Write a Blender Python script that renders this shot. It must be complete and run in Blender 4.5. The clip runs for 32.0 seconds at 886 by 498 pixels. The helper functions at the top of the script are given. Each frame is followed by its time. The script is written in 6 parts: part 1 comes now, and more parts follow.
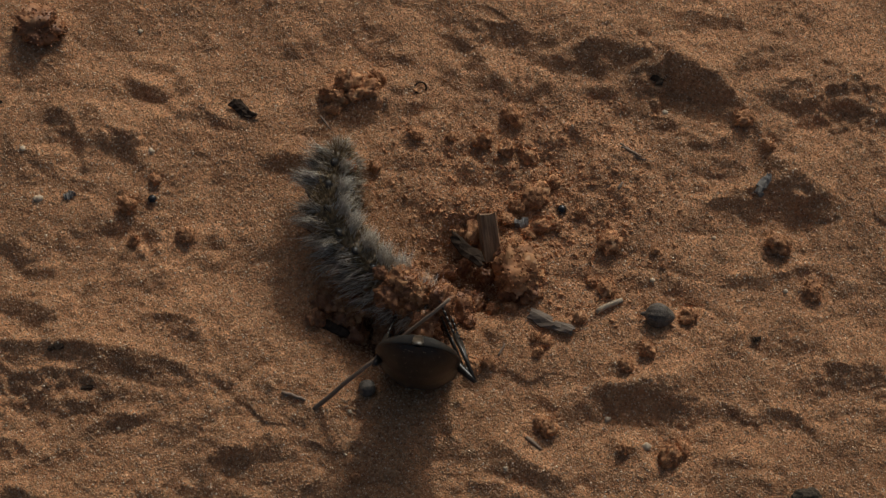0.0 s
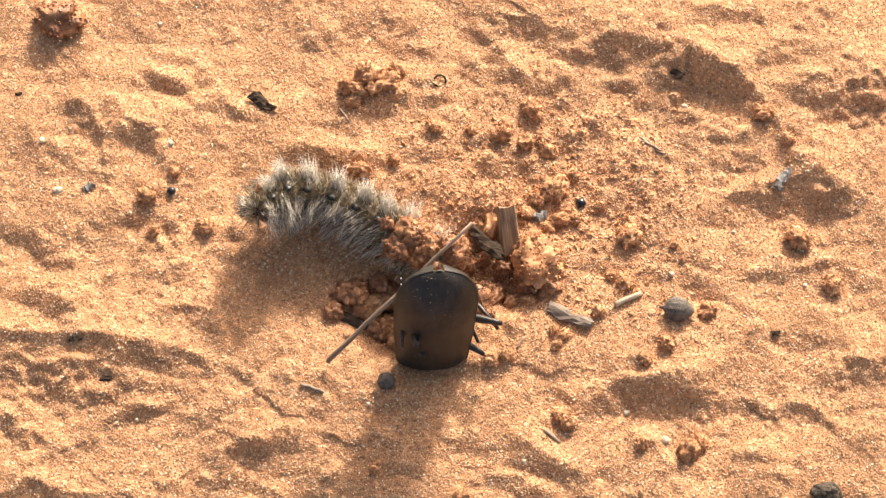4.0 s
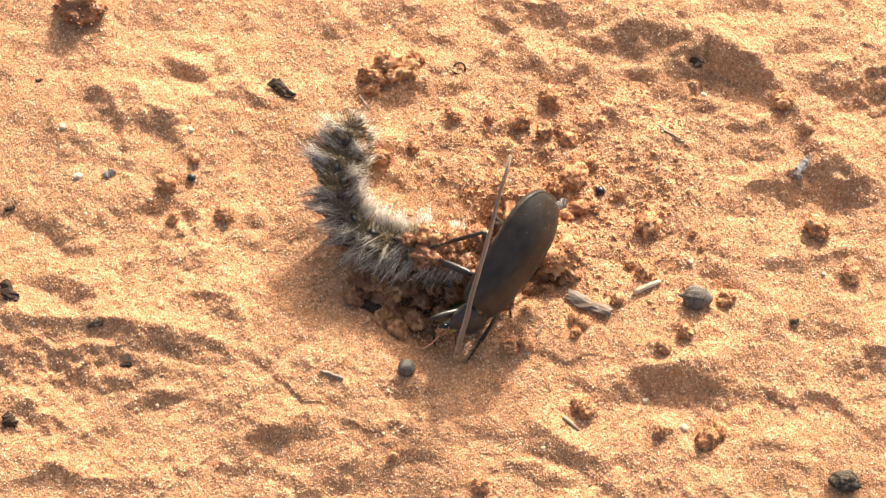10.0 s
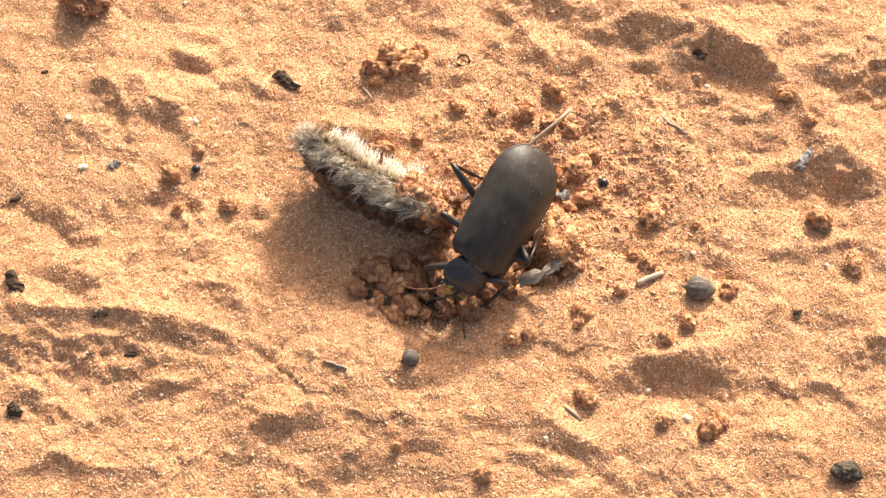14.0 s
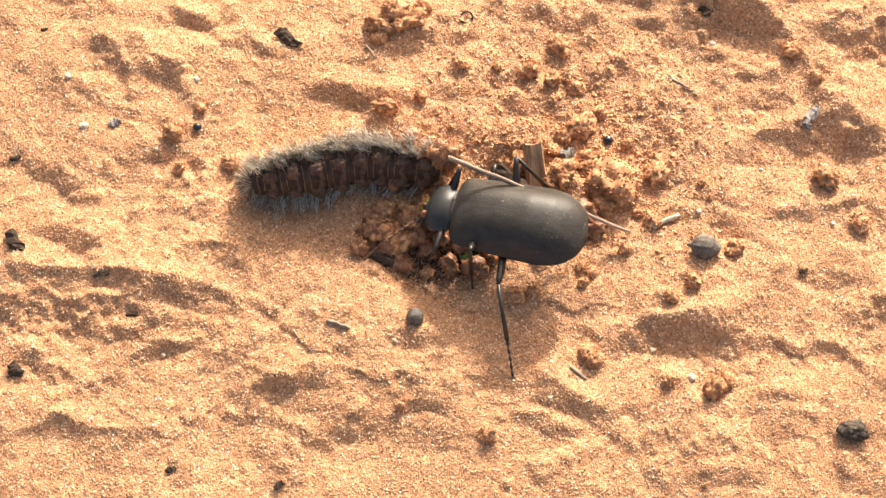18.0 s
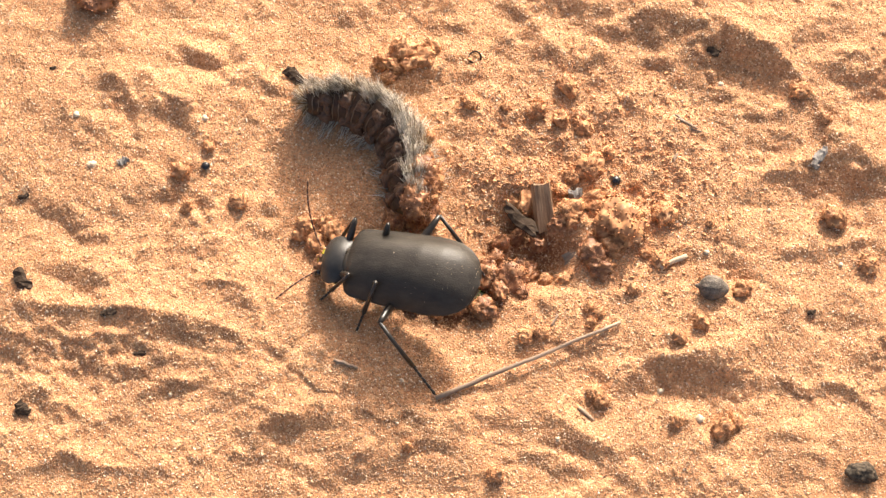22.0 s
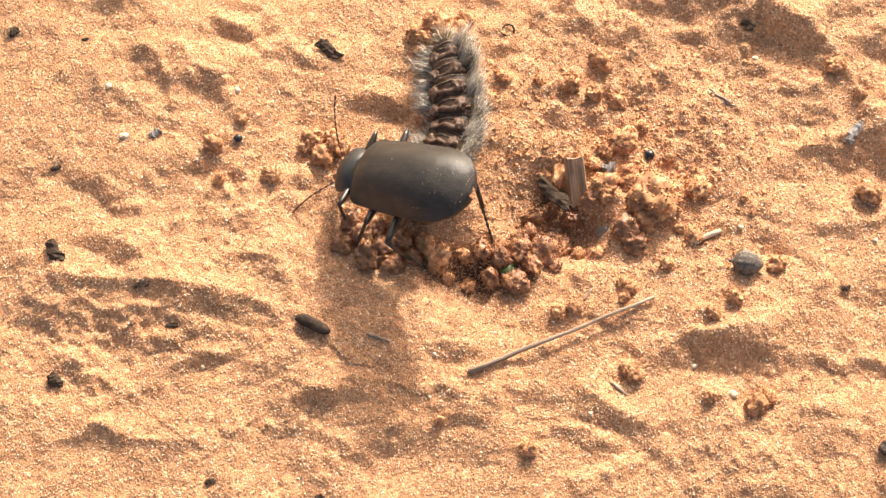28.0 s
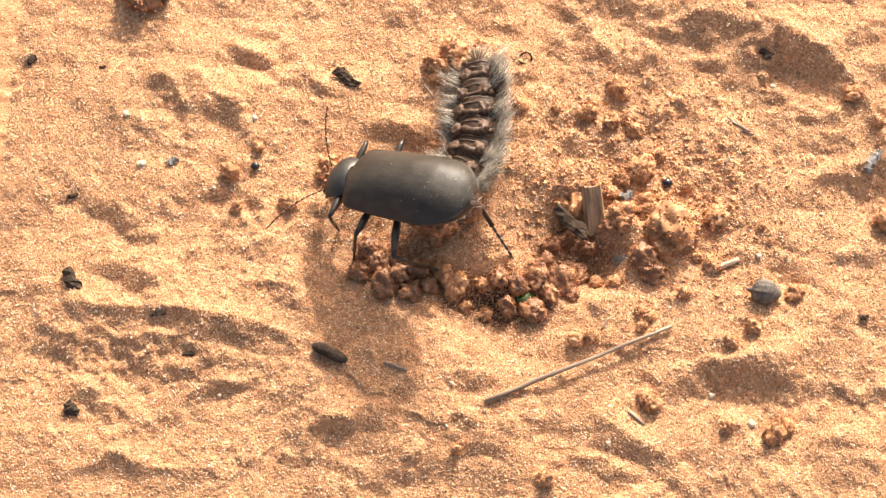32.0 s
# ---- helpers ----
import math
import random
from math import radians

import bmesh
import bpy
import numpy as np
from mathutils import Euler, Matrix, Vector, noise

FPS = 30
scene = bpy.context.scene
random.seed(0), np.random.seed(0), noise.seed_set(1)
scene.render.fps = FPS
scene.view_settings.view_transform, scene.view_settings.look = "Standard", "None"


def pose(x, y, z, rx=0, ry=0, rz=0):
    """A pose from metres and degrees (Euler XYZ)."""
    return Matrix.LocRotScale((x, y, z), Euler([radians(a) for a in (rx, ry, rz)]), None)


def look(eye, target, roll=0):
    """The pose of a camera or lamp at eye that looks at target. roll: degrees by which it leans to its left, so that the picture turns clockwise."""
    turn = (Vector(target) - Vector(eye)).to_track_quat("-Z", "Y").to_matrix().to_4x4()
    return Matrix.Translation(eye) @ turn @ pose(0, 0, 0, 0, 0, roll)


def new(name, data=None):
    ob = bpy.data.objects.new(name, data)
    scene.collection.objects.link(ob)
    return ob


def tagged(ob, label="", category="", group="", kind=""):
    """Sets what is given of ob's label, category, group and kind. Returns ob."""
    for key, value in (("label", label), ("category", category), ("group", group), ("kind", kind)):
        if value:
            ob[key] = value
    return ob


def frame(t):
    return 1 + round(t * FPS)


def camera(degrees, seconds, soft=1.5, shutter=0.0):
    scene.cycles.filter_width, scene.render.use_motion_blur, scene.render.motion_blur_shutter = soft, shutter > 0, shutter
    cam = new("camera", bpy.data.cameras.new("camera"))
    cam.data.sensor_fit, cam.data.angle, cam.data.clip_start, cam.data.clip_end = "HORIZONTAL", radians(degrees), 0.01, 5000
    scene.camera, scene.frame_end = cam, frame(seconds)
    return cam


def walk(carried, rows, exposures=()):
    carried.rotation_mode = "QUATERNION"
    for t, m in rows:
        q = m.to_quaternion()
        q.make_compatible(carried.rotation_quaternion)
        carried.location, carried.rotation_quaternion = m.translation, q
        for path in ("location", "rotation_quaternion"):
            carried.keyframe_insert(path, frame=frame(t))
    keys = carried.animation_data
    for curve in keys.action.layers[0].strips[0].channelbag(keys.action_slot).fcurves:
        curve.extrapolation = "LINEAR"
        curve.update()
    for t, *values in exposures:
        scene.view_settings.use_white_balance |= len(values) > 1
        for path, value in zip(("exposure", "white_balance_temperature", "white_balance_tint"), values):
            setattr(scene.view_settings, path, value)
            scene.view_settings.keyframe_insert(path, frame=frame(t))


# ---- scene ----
cam = camera(24, 32.0, soft=1.4)
PATH = [
    (0.0, pose(0.00258, -0.14211, 0.32592, 24.069, -0.355, -0.526)),
    (0.5, pose(0.00264, -0.14236, 0.32654, 24.019, -0.366, -0.548)),
    (1.0, pose(0.00209, -0.14218, 0.32699, 24.090, -0.370, -0.471)),
    (1.5, pose(0.00318, -0.14280, 0.32653, 24.304, -0.343, -0.446)),
    (2.0, pose(0.00375, -0.14379, 0.32592, 24.500, -0.328, -0.462)),
    (2.5, pose(0.00390, -0.14395, 0.32618, 24.477, -0.250, -0.438)),
    (3.0, pose(0.00293, -0.14365, 0.32565, 24.390, -0.146, -0.296)),
    (3.5, pose(0.00182, -0.14366, 0.32499, 24.225, -0.095, -0.191)),
    (5.5, pose(0.00185, -0.14382, 0.32480, 24.108, -0.064, -0.131)),
    (6.0, pose(0.00216, -0.14335, 0.32515, 23.989, 0.036, -0.091)),
    (6.5, pose(0.00190, -0.14369, 0.32493, 24.124, 0.045, -0.089)),
    (7.0, pose(0.00043, -0.14347, 0.32485, 24.166, 0.056, -0.012)),
    (7.5, pose(0.00074, -0.14396, 0.32446, 24.238, 0.060, 0.024)),
    (8.0, pose(0.00088, -0.14383, 0.32490, 24.054, 0.022, 0.021)),
    (8.5, pose(0.00058, -0.14391, 0.32496, 23.978, -0.007, -0.026)),
    (9.0, pose(-0.00008, -0.14436, 0.32475, 23.966, -0.011, -0.006)),
    (9.5, pose(0.00053, -0.14408, 0.32523, 23.774, 0.052, 0.035)),
    (10.0, pose(-0.00002, -0.14377, 0.32570, 23.784, 0.059, 0.101)),
    (10.5, pose(-0.00025, -0.14408, 0.32488, 23.926, 0.090, 0.119)),
    (11.0, pose(-0.00034, -0.14302, 0.32458, 23.665, 0.154, 0.222)),
    (11.5, pose(-0.00037, -0.14325, 0.32406, 23.443, 0.180, 0.200)),
    (12.0, pose(-0.00034, -0.14422, 0.32421, 23.319, 0.263, 0.179)),
    (12.5, pose(0.00000, -0.14441, 0.32411, 23.282, 0.315, 0.198)),
    (13.0, pose(-0.00025, -0.14472, 0.32467, 23.276, 0.348, 0.277)),
    (13.5, pose(-0.00013, -0.14516, 0.32613, 23.418, 0.356, 0.297)),
    (14.0, pose(0.00127, -0.14622, 0.32579, 23.893, 0.312, 0.279)),
    (14.5, pose(0.00221, -0.14582, 0.32487, 24.026, 0.222, 0.229)),
    (16.5, pose(0.00060, -0.14460, 0.32342, 23.242, 0.257, 0.142)),
    (17.0, pose(0.00070, -0.14446, 0.32298, 22.922, 0.265, 0.172)),
    (17.5, pose(-0.00006, -0.14495, 0.32318, 22.787, 0.295, 0.186)),
    (18.0, pose(0.00062, -0.14554, 0.32321, 22.821, 0.331, 0.216)),
    (18.5, pose(0.00013, -0.14446, 0.32340, 22.805, 0.338, 0.217)),
    (19.0, pose(-0.00026, -0.14418, 0.32338, 22.843, 0.360, 0.278)),
    (19.5, pose(0.00172, -0.14366, 0.32301, 22.752, 0.295, 0.205)),
    (20.0, pose(0.00042, -0.14394, 0.32256, 22.794, 0.317, 0.298)),
    (20.5, pose(-0.00127, -0.14288, 0.32352, 22.827, 0.376, 0.469)),
    (21.0, pose(-0.00041, -0.14381, 0.32397, 23.232, 0.350, 0.530)),
    (21.5, pose(-0.00001, -0.14382, 0.32428, 23.466, 0.340, 0.454)),
    (22.0, pose(0.00001, -0.14394, 0.32379, 23.641, 0.360, 0.442)),
    (22.5, pose(-0.00116, -0.14357, 0.32383, 23.611, 0.398, 0.481)),
    (23.0, pose(-0.00099, -0.14309, 0.32364, 23.515, 0.461, 0.486)),
    (23.5, pose(-0.00064, -0.14446, 0.32343, 23.581, 0.498, 0.566)),
    (24.0, pose(-0.00186, -0.14392, 0.32342, 23.576, 0.548, 0.686)),
    (24.5, pose(-0.00265, -0.14321, 0.32283, 23.449, 0.573, 0.784)),
    (25.0, pose(-0.00338, -0.14394, 0.32271, 23.339, 0.572, 0.832)),
    (25.5, pose(-0.00239, -0.14426, 0.32312, 23.208, 0.591, 0.821)),
    (27.5, pose(-0.00350, -0.14352, 0.32293, 22.981, 0.644, 0.885)),
    (28.0, pose(-0.00288, -0.14352, 0.32295, 22.908, 0.651, 0.864)),
    (28.5, pose(-0.00249, -0.14363, 0.32254, 22.933, 0.641, 0.773)),
    (29.0, pose(-0.00247, -0.14348, 0.32203, 22.826, 0.667, 0.715)),
    (29.5, pose(-0.00308, -0.14225, 0.32226, 22.586, 0.722, 0.748)),
    (30.0, pose(-0.00397, -0.14182, 0.32256, 22.750, 0.745, 0.852)),
    (30.5, pose(-0.00384, -0.14116, 0.32294, 23.010, 0.855, 0.946)),
    (31.0, pose(-0.00329, -0.14157, 0.32253, 23.218, 0.883, 0.935)),
    (31.5, pose(-0.00329, -0.14152, 0.32270, 23.294, 0.930, 0.950)),
    (32.0, pose(-0.00343, -0.14205, 0.32292, 23.473, 0.975, 1.088)),
]
EXPOSURE = [(0, -1.57, 5850, 4), (0.6, -1.24, 5950, 4), (1, -0.54, 6200, 4), (1.5, -0.04, 6250, 4), (2, 0.44, 6300, 5), (2.5, 0.63, 6350, 6), (3, 0.76, 6400, 8),
            (3.5, 0.84, 6450, 9), (6, 0.99, 6500, 10), (13, 1.01, 6500, 10), (17, 1.09, 6500, 10), (20, 1.12, 6500, 10), (22, 1.01, 6500, 10),
            (23.5, 0.83, 6680, 11), (25.5, 0.84, 6680, 11), (27.5, 1.04, 6500, 10), (32, 1.06, 6500, 10)]
walk(cam, PATH, EXPOSURE)

MM = 0.001

# ---- light: low sun from behind the scene, a little to its side ----
SUN_TURN, SUN_HIGH = 18.0, 28.0          # degrees from +y towards +x; above the ground
world = bpy.data.worlds.new("sky")
scene.world = world
world.use_nodes = True
wn = world.node_tree.nodes
sky = wn.new("ShaderNodeTexSky")
sky.sky_type, sky.sun_disc = "NISHITA", False
sky.dust_density, sky.air_density, sky.ozone_density = 6.0, 0.8, 0.6
sky.sun_elevation, sky.sun_rotation = radians(SUN_HIGH), radians(SUN_TURN)
wn["Background"].inputs["Strength"].default_value = 0.15
haze = wn.new("ShaderNodeMix")          # dusty desert haze
haze.data_type, haze.blend_type = "RGBA", "MULTIPLY"
haze.inputs[0].default_value, haze.inputs[7].default_value = 1.0, (1.0, 0.94, 0.86, 1)
world.node_tree.links.new(sky.outputs["Color"], haze.inputs[6])
world.node_tree.links.new(haze.outputs[2], wn["Background"].inputs["Color"])
sun = new("sun", bpy.data.lights.new("sun", "SUN"))
sun.data.energy, sun.data.angle, sun.data.color = 3.45, radians(4.5), (1.0, 0.935, 0.845)
st, sh = radians(SUN_TURN), radians(SUN_HIGH)
sun.matrix_world = look((math.sin(st) * math.cos(sh), math.cos(st) * math.cos(sh), math.sin(sh)), (0, 0, 0))


# ---- materials ----
def shader(name, rough=0.6, metal=0.0, spec=0.5):
    m = bpy.data.materials.new(name)
    m.use_nodes = True
    n, l = m.node_tree.nodes, m.node_tree.links
    b = n["Principled BSDF"]
    b.inputs["Roughness"].default_value = rough
    b.inputs["Metallic"].default_value = metal
    b.inputs["Specular IOR Level"].default_value = spec
    return m, n, l, b


def ramp(n, stops):
    r = n.new("ShaderNodeValToRGB")
    e = r.color_ramp.elements
    while len(e) < len(stops):
        e.new(0.5)
    for i, (p, c) in enumerate(stops):
        e[i].position, e[i].color = p, (*c, 1)
    return r


def texture(n, l, kind, scale, coord, **values):
    tex = n.new("ShaderNodeTex" + kind)
    tex.inputs["Scale"].default_value = scale
    for k, v in values.items():
        tex.inputs[k].default_value = v
    l.new(coord, tex.inputs["Vector"])
    return tex


def mix(n, l, a, b, fac, mode="MIX"):
    m = n.new("ShaderNodeMix")
    m.data_type, m.blend_type = "RGBA", mode
    for socket, value in ((m.inputs[0], fac), (m.inputs[6], a), (m.inputs[7], b)):
        if isinstance(value, (int, float)):
            socket.default_value = value
        elif isinstance(value, tuple):
            socket.default_value = (*value, 1)
        else:
            l.new(value, socket)
    return m.outputs[2]


def bump(n, l, b, height, strength, distance):
    u = n.new("ShaderNodeBump")
    u.inputs["Strength"].default_value, u.inputs["Distance"].default_value = strength, distance
    l.new(height, u.inputs["Height"])
    l.new(u.outputs["Normal"], b.inputs["Normal"])


# dug-over patches, coloured darker for damp and hollow shade: place and half sizes in mm
DARK_PATCHES = ((10.5, -1.4, 7.5, 6.5), (2.0, -9.2, 7, 4.5), (-2.3, -12.4, 8, 5), (-6.4, -11.0, 6, 4.5))


def sand_material(name, tint=(1, 1, 1), wet=0.0, relief=0.17, patches=()):
    m, n, l, b = shader(name, 0.75 - 0.3 * wet, 0, 0.3 + 0.2 * wet)
    co = n.new("ShaderNodeTexCoord").outputs["Object"]
    grain = texture(n, l, "Voronoi", 2900, co)
    fine = texture(n, l, "Noise", 5200, co, Detail=2.0)
    broad = texture(n, l, "Noise", 60, co, Detail=4.0)
    cells = n.new("ShaderNodeSeparateColor")
    l.new(grain.outputs["Color"], cells.inputs[0])
    t = tint
    col = ramp(n, [(0.0, (0.28 * t[0], 0.148 * t[1], 0.076 * t[2])), (0.16, (0.42 * t[0], 0.235 * t[1], 0.125 * t[2])),
                   (0.6, (0.50 * t[0], 0.285 * t[1], 0.145 * t[2])), (0.88, (0.58 * t[0], 0.36 * t[1], 0.19 * t[2])),
                   (1.0, (0.70 * t[0], 0.50 * t[1], 0.32 * t[2]))])
    l.new(cells.outputs[0], col.inputs[0])
    tone = ramp(n, [(0.3, (0.82, 0.80, 0.78)), (0.7, (1.12, 1.10, 1.08))])
    l.new(broad.outputs[0], tone.inputs[0])
    c = mix(n, l, col.outputs[0], tone.outputs[0], 1.0, "MULTIPLY")
    clump = texture(n, l, "Noise", 1500, co, Detail=2.0)
    fleck = ramp(n, [(0.3, (0.80, 0.79, 0.78)), (0.7, (1.19, 1.19, 1.20))])
    l.new(clump.outputs[0], fleck.inputs[0])
    c = mix(n, l, c, fleck.outputs[0], 1.0, "MULTIPLY")
    for x, y, rx, ry in patches:
        mp = n.new("ShaderNodeMapping")
        mp.inputs["Location"].default_value = (-x / rx, -y / ry, 0)
        mp.inputs["Scale"].default_value = (1 / (rx * MM), 1 / (ry * MM), 0)
        l.new(co, mp.inputs[0])
        far_ = n.new("ShaderNodeVectorMath")
        far_.operation = "LENGTH"
        l.new(mp.outputs[0], far_.inputs[0])
        edge = texture(n, l, "Noise", 420, co, Detail=3.0)
        add = n.new("ShaderNodeMath")
        add.operation, add.inputs[1].default_value = "MULTIPLY_ADD", 0.9
        l.new(edge.outputs[0], add.inputs[0])
        l.new(far_.outputs["Value"], add.inputs[2])
        # darkens the colour: damp sand, plus shade in the hollows and under the beetle
        damp = ramp(n, [(0.55, (0.50, 0.45, 0.42)), (0.85, (1, 1, 1))])
        half = n.new("ShaderNodeMath")
        half.operation, half.inputs[1].default_value = "MULTIPLY", 0.5
        l.new(add.outputs[0], half.inputs[0])
        l.new(half.outputs[0], damp.inputs[0])
        c = mix(n, l, c, damp.outputs[0], 1.0, "MULTIPLY")
    l.new(c, b.inputs["Base Color"])
    h = n.new("ShaderNodeMath")
    h.operation, h.inputs[1].default_value = "MULTIPLY_ADD", 0.35
    l.new(fine.outputs[0], h.inputs[0])
    inv = n.new("ShaderNodeMath")
    inv.operation, inv.inputs[0].default_value = "SUBTRACT", 1.0
    l.new(grain.outputs["Distance"], inv.inputs[1])
    l.new(inv.outputs[0], h.inputs[2])
    bump(n, l, b, h.outputs[0], 0.75, relief * MM)
    return m


def grain_material(name, stops, rough=0.45, per_island=True, thin=0.0):
    m, n, l, b = shader(name, rough)
    src = n.new("ShaderNodeNewGeometry").outputs["Random Per Island"] if per_island else n.new("ShaderNodeObjectInfo").outputs["Random"]
    r = ramp(n, stops)
    l.new(src, r.inputs[0])
    l.new(r.outputs[0], b.inputs["Base Color"])
    if thin:
        glow = n.new("ShaderNodeBsdfTranslucent")
        both = n.new("ShaderNodeMixShader")
        both.inputs[0].default_value = thin
        l.new(r.outputs[0], glow.inputs["Color"])
        l.new(b.outputs[0], both.inputs[1])
        l.new(glow.outputs[0], both.inputs[2])
        l.new(both.outputs[0], n["Material Output"].inputs["Surface"])
    return m


def mottled(name, dark, light, scale, rough, spec=0.5, bump_mm=0.05, bump_scale=None, stretch=(1, 1, 1), metal=0.0):
    m, n, l, b = shader(name, rough, metal, spec)
    co = n.new("ShaderNodeTexCoord").outputs["Object"]
    mp = n.new("ShaderNodeMapping")
    mp.inputs["Scale"].default_value = stretch
    l.new(co, mp.inputs[0])
    big = texture(n, l, "Noise", scale, mp.outputs[0], Detail=5.0, Roughness=0.65)
    r = ramp(n, [(0.32, dark), (0.68, light)])
    l.new(big.outputs[0], r.inputs[0])
    l.new(r.outputs[0], b.inputs["Base Color"])
    small = texture(n, l, "Noise", bump_scale or scale * 4, mp.outputs[0], Detail=3.0)
    bump(n, l, b, small.outputs[0], 0.7, bump_mm * MM)
    rr = n.new("ShaderNodeMapRange")
    rr.inputs[3].default_value, rr.inputs[4].default_value = max(0.05, rough - 0.12), min(1, rough + 0.12)
    l.new(big.outputs[0], rr.inputs[0])
    l.new(rr.outputs[0], b.inputs["Roughness"])
    return m


SAND = sand_material("sand", (1.12, 0.98, 0.88), patches=DARK_PATCHES)
CLOD = sand_material("damp_sand", (1.05, 0.90, 0.77), 0.15, 0.06)
WET = sand_material("wet_sand", (0.68, 0.52, 0.42), 0.8, 0.06)
GRAIN = grain_material("quartz_grains", [(0, (0.26, 0.14, 0.07)), (0.14, (0.40, 0.22, 0.105)), (0.55, (0.54, 0.318, 0.158)),
                                         (0.80, (0.63, 0.388, 0.206)), (0.91, (0.76, 0.53, 0.33)), (1.0, (0.88, 0.74, 0.54))], 0.5)
SHELL = mottled("black_wing_case", (0.022, 0.0185, 0.0145), (0.045, 0.038, 0.030), 600, 0.46, 0.30, 0.07, 4500, (0.5, 1, 1))
PRONOTUM = mottled("black_shield", (0.022, 0.021, 0.019), (0.046, 0.043, 0.039), 340, 0.38, 0.4, 0.035, 9000)
BELLY_BLACK = mottled("brown_black_underside", (0.035, 0.028, 0.02), (0.085, 0.068, 0.048), 400, 0.3)
LIMB = mottled("dark_limb", (0.012, 0.010, 0.008), (0.035, 0.026, 0.018), 700, 0.35)
RUST = mottled("rust_brown", (0.06, 0.022, 0.01), (0.14, 0.05, 0.02), 600, 0.4)
EYE = mottled("black_eye", (0.006, 0.006, 0.006), (0.012, 0.012, 0.012), 500, 0.12)
FLUID = mottled("yellow_green_fluid", (0.22, 0.22, 0.03), (0.42, 0.36, 0.05), 700, 0.12, 0.6)
GREEN = mottled("dark_green_fluid", (0.015, 0.03, 0.008), (0.07, 0.09, 0.015), 900, 0.12, 0.6)
SKIN = mottled("caterpillar_skin", (0.05, 0.032, 0.014), (0.22, 0.15, 0.065), 500, 0.5)
UNDER = mottled("caterpillar_underside", (0.022, 0.012, 0.007), (0.085, 0.044, 0.023), 900, 0.5, 0.25, 0.15)
PROLEG = mottled("brown_leg_stump", (0.035, 0.018, 0.010), (0.17, 0.09, 0.05), 1500, 0.45, 0.4, 0.2)
TAN = mottled("tan_crease", (0.09, 0.06, 0.038), (0.24, 0.18, 0.12), 1500, 0.5)
PLATE = mottled("brown_fold", (0.03, 0.016, 0.009), (0.14, 0.075, 0.042), 1500, 0.5, 0.4, 0.15)
SPOT = mottled("black_spot", (0.010, 0.008, 0.007), (0.022, 0.018, 0.014), 900, 0.4)
HAIR_WHITE = grain_material("cream_hair", [(0, (0.55, 0.46, 0.33)), (0.5, (0.86, 0.79, 0.67)), (1, (0.95, 0.91, 0.84))], 0.45, thin=0.25)
HAIR_GREY = grain_material("grey_hair", [(0, (0.06, 0.042, 0.026)), (0.3, (0.30, 0.235, 0.16)), (0.6, (0.68, 0.59, 0.46)), (1, (0.93, 0.88, 0.79))], 0.5, thin=0.2)
HAIR_BROWN = grain_material("tawny_hair", [(0, (0.12, 0.07, 0.03)), (0.5, (0.30, 0.20, 0.09)), (1, (0.58, 0.46, 0.28))], 0.45, thin=0.2)
WOOD = mottled("weathered_wood", (0.15, 0.085, 0.048), (0.43, 0.27, 0.155), 1900, 0.7, 0.3, 0.15, 900, (0.12, 1, 1))
STRAW = mottled("dry_straw", (0.13, 0.08, 0.05), (0.50, 0.37, 0.26), 700, 0.55, 0.4, 0.06, 1500, (0.08, 1, 1))
BARK = mottled("dark_bark", (0.03, 0.02, 0.014), (0.085, 0.06, 0.043), 900, 0.85, 0.06, 0.2, 1800)
DARKSTONE = mottled("dark_stone", (0.020, 0.016, 0.012), (0.13, 0.10, 0.07), 2600, 0.75, 0.15, 0.15, 3000)
GREY = mottled("grey_stone", (0.09, 0.08, 0.072), (0.25, 0.225, 0.20), 700, 0.6, 0.4, 0.12)
SLATE = mottled("slate_grey", (0.05, 0.041, 0.033), (0.19, 0.155, 0.122), 900, 0.6, 0.3, 0.2)
BLACK = mottled("black_seed_coat", (0.008, 0.008, 0.009), (0.02, 0.02, 0.022), 500, 0.25)
GREYWOOD = mottled("grey_wood", (0.10, 0.072, 0.052), (0.30, 0.24, 0.19), 900, 0.85, 0.12, 0.2, 1200, (0.12, 1, 1))
PALESTRAW = mottled("pale_straw", (0.36, 0.26, 0.16), (0.66, 0.55, 0.40), 700, 0.55, 0.4, 0.05, 1500, (0.1, 1, 1))
PALE = mottled("pale_quartz", (0.50, 0.36, 0.22), (0.80, 0.66, 0.48), 900, 0.45)


# ---- mesh helpers ----
def from_arrays(name, verts, faces, material, smooth=True):
    me = bpy.data.meshes.new(name)
    verts, faces = np.asarray(verts, np.float32), np.asarray(faces, np.int32)
    k = faces.shape[1]
    me.vertices.add(len(verts))
    me.vertices.foreach_set("co", verts.ravel())
    me.loops.add(faces.size)
    me.loops.foreach_set("vertex_index", faces.ravel())
    me.polygons.add(len(faces))
    me.polygons.foreach_set("loop_start", np.arange(0, faces.size, k, dtype=np.int32))
    me.polygons.foreach_set("use_smooth", np.full(len(faces), smooth))
    me.materials.append(material)
    me.update(calc_edges=True)
    return me


def part(name, bm, material, parent, label="", smooth=True):
    """One mesh object out of a bmesh, under a thing or a part."""
    me = bpy.data.meshes.new(name)
    bmesh.ops.recalc_face_normals(bm, faces=bm.faces)
    bm.to_mesh(me)
    bm.free()
    me.polygons.foreach_set("use_smooth", [smooth] * len(me.polygons))
    me.materials.append(material)
    ob = new(name, me)
    ob.parent = parent
    return tagged(ob, label)


